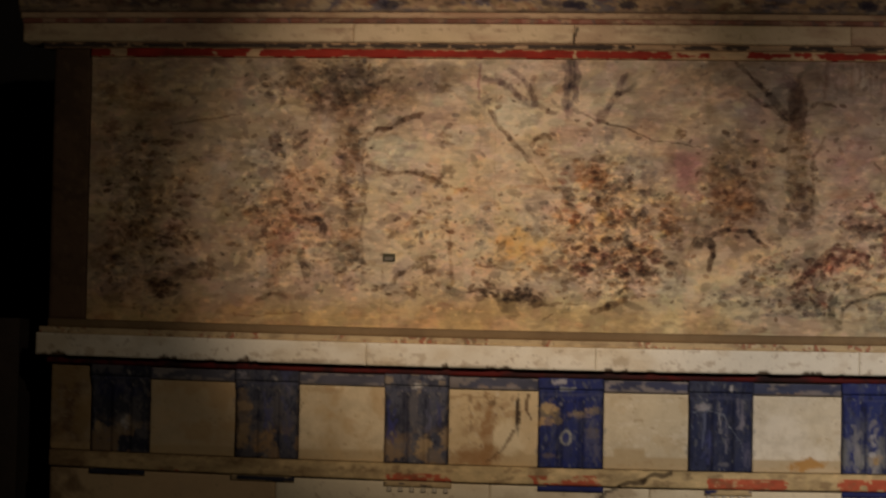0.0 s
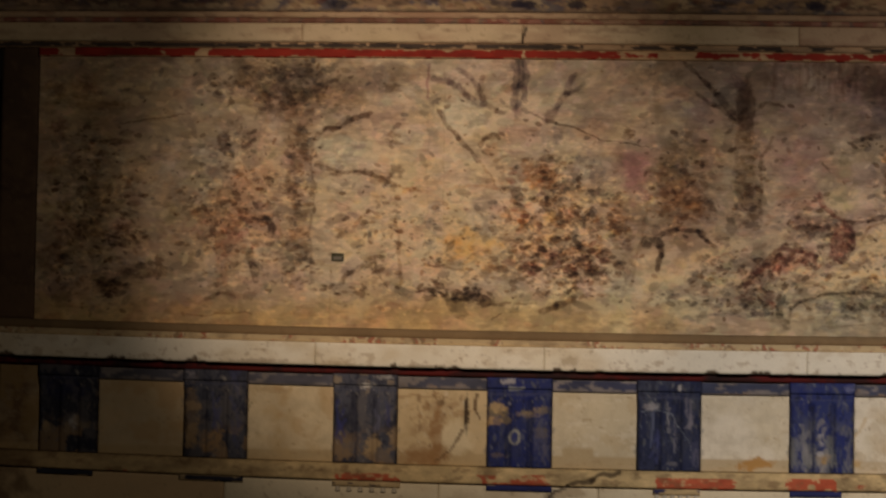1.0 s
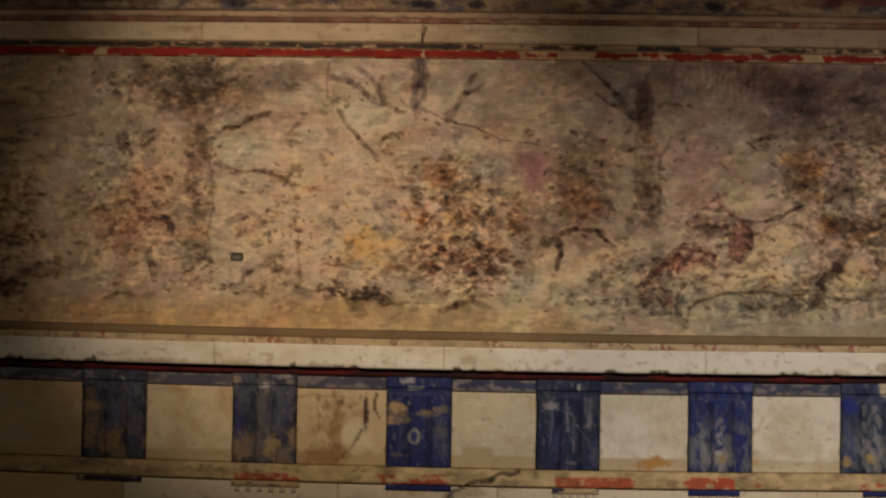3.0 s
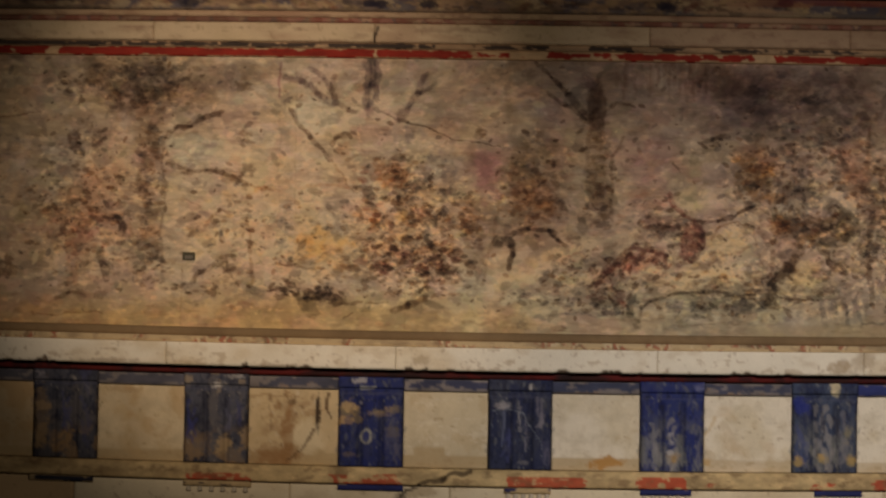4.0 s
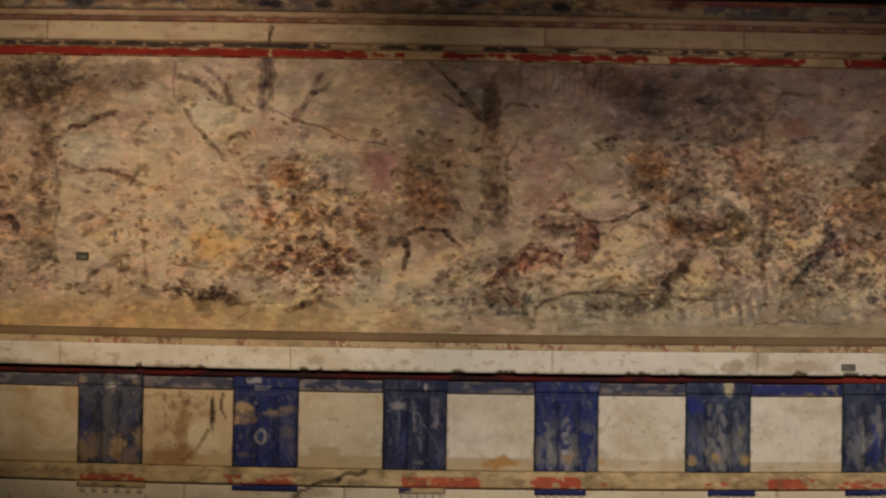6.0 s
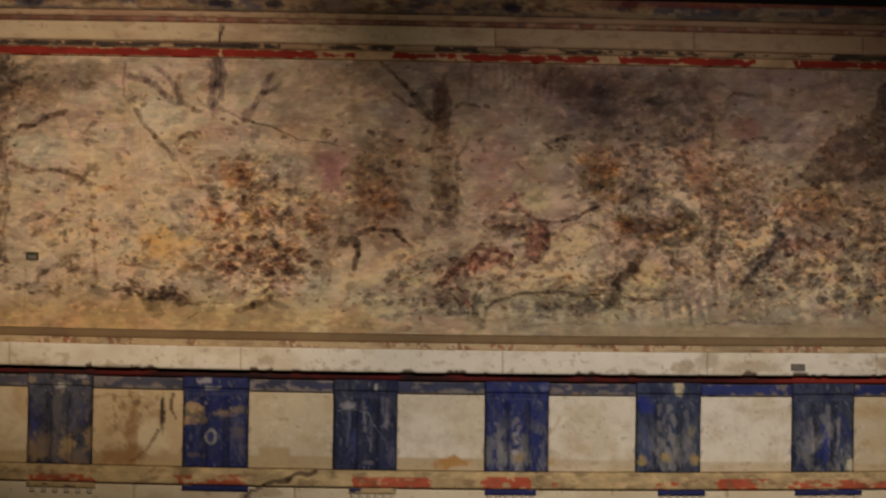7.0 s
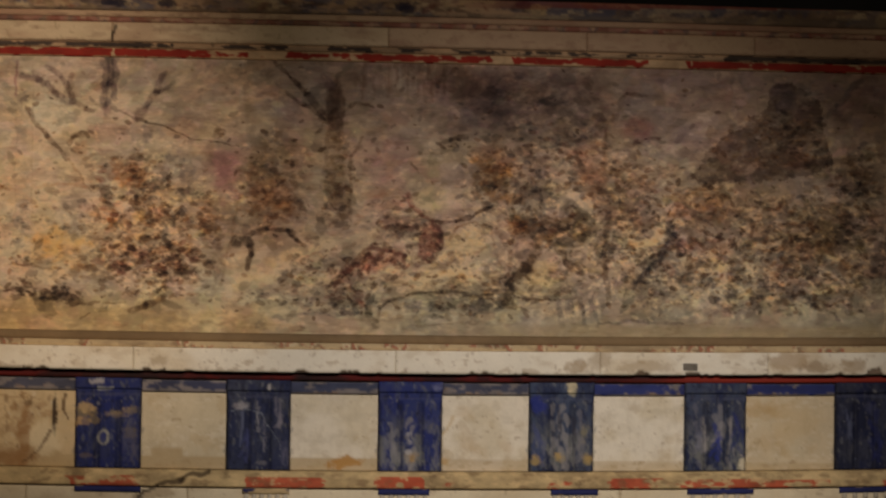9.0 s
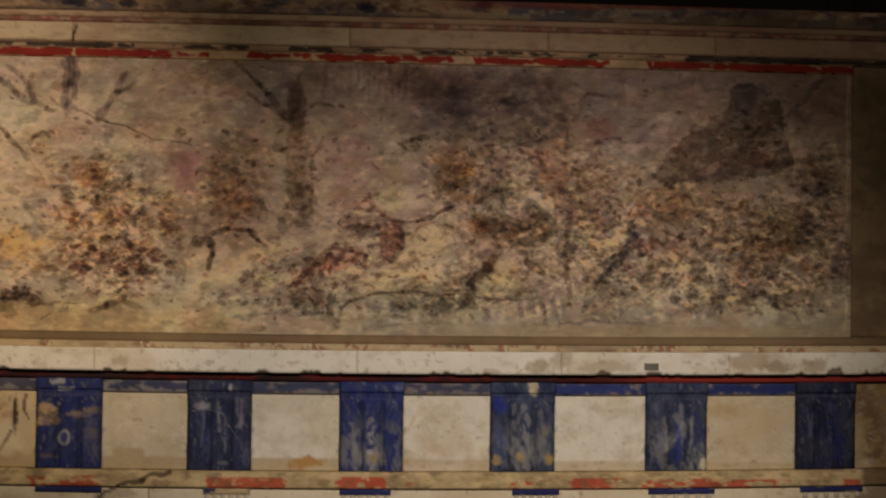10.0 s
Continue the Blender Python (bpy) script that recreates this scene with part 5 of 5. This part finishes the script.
def paint_metope(k, x0, x1):
    def paint(c):
        # End metopes: brown plaster, darkened further for the weaker light there
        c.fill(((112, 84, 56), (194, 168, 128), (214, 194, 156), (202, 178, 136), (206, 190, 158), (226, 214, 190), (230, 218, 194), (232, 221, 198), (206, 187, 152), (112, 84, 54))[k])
        c.mottle(60, 200 + k, (208, 192, 158) if k > 3 else (190, 168, 130), 0.45, 0.7, 0.6)
        c.mottle(26, 220 + k, (186, 160, 116), 0.6, 0.72, 0.35)
        c.mottle(18, 230 + k, (176, 162, 134), 0.5, 0.68, 0.22, 2.5, 0.7)       # trowel streaks
        c.mottle(30, 235 + k, (166, 146, 112), 0.5, 0.66, 0.16, 0.5, 0.7)
        c.mottle(7, 245 + k, (236, 226, 204) if k > 3 else (198, 178, 144), 0.58, 0.7, 0.25, 2.2)
        for x in (c.x.min(), c.x.max()):        # blue dragged past the joint, and chipped corners
            c.dabs(x, 760, 3, 75, 10, 6, ((92, 86, 92), (120, 98, 70), (70, 68, 82)), 0.5, lean=88, flat=2.4)
        c.dabs(c.x.mean(), c.y.max() - 6, 85, 10, 9, 7, ((150, 122, 84), (126, 100, 70)), 0.5, lean=0, flat=2.6)
        c.mottle(9, 240 + k, (150, 122, 84), 0.7, 0.8, 0.5)
        foot = 818 + 0.016 * (c.x - 1270) - 0.000006 * (c.x - 1270) ** 2 - 14 * step(0.5, 0.62, cloud(c.x, c.y, 70, 280 + k, 2)) * (k in (3, 4))
        c.lay((0.75 if k < 6 else 0.5) * step(foot - 12, foot - 8, c.y), (178, 154, 112))
        if k == 3:
            for x, y, rx, ry in ((870, 770, 40, 60), (840, 720, 20, 20), (850, 800, 50, 18), (905, 720, 30, 22), (880, 700, 16, 6)):
                c.wash(x, y, rx, ry, (146, 110, 68), 0.45, 0.5, ragged=1.0, seed=int(rx), sink=0.001, broken=0.9)
                c.dabs(x, y, rx, ry, 9, 7, ((104, 74, 46), (138, 100, 58), (206, 190, 158)), 0.7, lean=70, flat=2.0)
            c.wash(926, 735, 5, 36, (52, 36, 24), 0.95, 0.3, ragged=0.5)
            c.wash(905, 775, 28, 34, (222, 204, 166), 0.7, 0.5, ragged=0.8)
            c.wash(872, 765, 13, 56, (140, 98, 54), 0.75, 0.5, ragged=0.8, broken=0.3)
            c.wash(850, 808, 60, 16, (150, 112, 70), 0.75, 0.5, ragged=0.7, broken=0.2)
            c.wash(880, 712, 8, 6, (110, 84, 56), 0.7, 0.4)
            c.line([(800, 702), (830, 700), (900, 706)], 5, (160, 130, 90), 0.6, 5)
            c.line([(944, 700), (938, 722), (948, 742)], 5, (84, 58, 34), 0.8, 5)
            c.line([(920, 760), (895, 800), (870, 815)], 4, (90, 64, 40), 0.7, 5)
        if k in (6, 8, 2):      # damp blooms and trowel swipes
            for n in range(4):
                c.wash(c.x.min() + c.rng.rand() * 150, 715 + 100 * c.rng.rand(), 16 + 20 * c.rng.rand(), 8 + 12 * c.rng.rand(), (190, 160, 112), 0.35, 0.7, 30, 0.9, n)
        if k == 5:
            c.wash(1430, 818, 36, 12, (176, 130, 66), 0.9, 0.25, lean=-8, ragged=0.6)
        if k == 6:
            c.line([(1625, 735), (1608, 770), (1590, 812)], 6, (200, 170, 118), 0.6, 8)
            c.wash(1600, 818, 22, 8, (190, 152, 96), 0.7, 0.4, ragged=0.8)
        if k == 8:
            c.wash(2170, 725, 40, 20, (186, 150, 96), 0.5, 0.6, ragged=0.8)
            c.wash(2230, 750, 50, 40, (196, 166, 116), 0.4, 0.6, ragged=0.8)
        if k == 2:
            c.line([(528, 745), (545, 712)], 3, (110, 88, 60), 0.7, 3)
            c.wash(580, 690, 40, 8, (150, 120, 78), 0.5, 0.6, ragged=0.8)
        if k < 3:
            c.lay(0.45 * step(0.5, 0.66, cloud(c.x, c.y, 40, 260 + k, 4)), (176, 140, 90))
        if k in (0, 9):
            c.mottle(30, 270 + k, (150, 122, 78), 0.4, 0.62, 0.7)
    return paint


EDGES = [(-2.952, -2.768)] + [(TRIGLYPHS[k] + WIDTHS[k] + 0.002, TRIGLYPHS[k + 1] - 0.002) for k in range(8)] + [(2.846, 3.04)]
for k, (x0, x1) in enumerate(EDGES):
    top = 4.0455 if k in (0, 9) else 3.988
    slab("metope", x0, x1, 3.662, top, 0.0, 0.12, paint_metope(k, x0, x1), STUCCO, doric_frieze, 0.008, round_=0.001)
    if k not in (0, 9):
        tone = ((66, 66, 78), (76, 74, 82), (82, 80, 88), (70, 70, 82), (56, 58, 78), (60, 64, 84), (66, 68, 84), (44, 52, 102), (40, 48, 98))[k]
        slab("metope_band", x0, x1, 3.9895, 4.0455, -0.014, 0.12, worn_band(tone, (120, 112, 108), 0.62, 300 + k, ((800, 826, 0.1),), 16), STUCCO, doric_frieze, 0.008, "grey-blue painted band")

# --- architrave ---
architrave = thing("architrave", "white stone architrave with a red and yellow taenia", "architrave")


def paint_taenia(c):
    c.fill((196, 170, 122))
    c.mottle(30, 401, (160, 134, 94), 0.46, 0.66, 0.6, 2)
    face = c.y > 842 + 0.009 * (c.x - 1270) - 0.0000045 * (c.x - 1270) ** 2
    worn = cloud(c.x, c.y, 22, 403, 4, 0.6, 2.2)
    along = c.x + 30 * (cloud(c.x, c.y, 12, 407, 3) - 0.5)
    for x0, x1, keep in ((205, 420, 0.50), (450, 640, 0.42), (700, 815, 0.66), (952, 1068, 0.72), (1265, 1395, 0.86), (1487, 1570, 0.78), (1600, 1720, 0.46),
                         (1790, 1870, 0.72), (1900, 2130, 0.72), (2130, 2290, 0.80), (2380, 2410, 0.7)):
        c.lay(0.85 * (along > x0) * (along < x1) * face * (1 - step(keep - 0.16, keep - 0.10, worn)), (178, 62, 36))
    c.mottle(12, 405, (120, 94, 64), 0.56, 0.72, 0.55, 2)
    c.mottle(9, 409, (206, 178, 128), 0.58, 0.68, 0.7, 1.8)
    c.rgb *= (0.55 + 0.9 * cloud(c.x, c.y, 13, 411, 4, 0.65, 2.0))[..., None]
    # Brown plaster at the east end; the dim west end is painted in
    c.lay(0.8 * step(2410, 2424, c.x) + 0.55 * (1 - step(150, 175, c.x)), (96, 70, 44))
    c.lay(0.2 * (1 - step(420, 700, c.x)), (120, 84, 52))
    c.line([(1195, 832), (1150, 846), (1105, 858), (1070, 885)], 9, (58, 44, 30), 0.8, 7, sink=0.006)


slab("taenia", -2.945, 3.04, 3.588, 3.66, -0.056, 0.12, paint_taenia, STUCCO, architrave, 0.006, "ledge with flaking red paint",
     relief=lambda u, v: 0.012 * step(3.636, 3.66, v))
REGULAE = ((-2.765, 0.25), (-2.13, 0.285), (-1.449, 0.3), (-0.77, 0.288), (-0.04, 0.205), (0.554, 0.225), (1.314, 0.208), (1.917, 0.295), (2.594, 0.28))


def paint_regula(k):
    keep = (0.9, 0.75, 0.5, 0.9, 0.45, 0.95, 0.95, 0.85, 0.9)[k]
    return worn_band((38, 42, 88) if k > 2 else (44, 44, 56), (190, 164, 120), keep, 420 + k, (), 14)


for k, (left, wide) in enumerate(REGULAE):
    regula = slab("regula", left, left + wide, 3.561, 3.5875, -0.046, 0.12, paint_regula(k), STUCCO, architrave, 0.006, "dark blue strip under the ledge")
    for g in range(6 if k in (2, 4, 5, 6, 7, 8) else 0):
        mid = left + wide * (g + 0.5) / 6
        bm = bmesh.new()
        bmesh.ops.create_cone(bm, cap_ends=True, segments=10, radius1=0.013, radius2=0.009, depth=0.02,
                              matrix=Matrix.Translation((mid, -0.036, bow(mid, 3.5505))))
        part("gutta", bm, LIME, regula, "small white peg")
BLOCKS = (-2.943, -1.93, -0.98, -0.28, 0.62, 1.62, 3.04)
for k in range(6):
    # Block 0's tone and the first wash paint in the dim west end
    slab("architrave_block", BLOCKS[k] + 0.0006, BLOCKS[k + 1] - 0.0006, 3.2, 3.587, -0.034, 0.12,
         # Second wash: brown plaster at the east end; the rest are stains
         paint_lime(440 + 3 * k, tone=(196, 166, 124) if k == 0 else (224, 208, 174), stains=((60, 880, 110, 60, (110, 84, 56), 0.8), (2450, 880, 40, 60, (112, 84, 56), 0.8), (1110, 868, 30, 12, (150, 122, 84), 0.5), (1075, 890, 14, 20, (80, 62, 44), 0.7)), crack=((1112, 856), (1085, 868), (1066, 892))), STUCCO, architrave, 0.01)
slab("lower_wall", -2.94, 3.04, 0.0, 3.198, -0.02, 0.12, paint_lime(470), STUCCO, architrave, 0.05, "plain stuccoed wall below")

# --- tags stuck on the facade ---
plate = part("inventory_tag", block(-1.476, -1.42, -0.004, 0.004, 4.521, 4.557, 0.0015), TAG, None)
tagged(plate, "small dark olive tag fixed on the fresco", "tag")
part("tag_face", block(-1.466, -1.43, -0.0056, -0.0036, 4.528, 4.543, 0.0006), TAG_GREY, plate, "paler writing strip")
plate = part("inventory_tag", block(1.887, 1.95, -0.095, -0.088, 4.085, 4.116, 0.0015), TAG_GREY, None)
tagged(plate, "small grey-brown tag on the white cornice ledge", "tag")

# --- earth banks on both sides ---
for name, x0, x1 in (("wall_bank_west", -5.2, -3.16), ("wall_bank_east", 3.3, 5.2)):
    structure(name, (x0, x1, 0.25, 1.2, 0, 4.25), EARTH, "dark earth bank beside the facade", "wall")
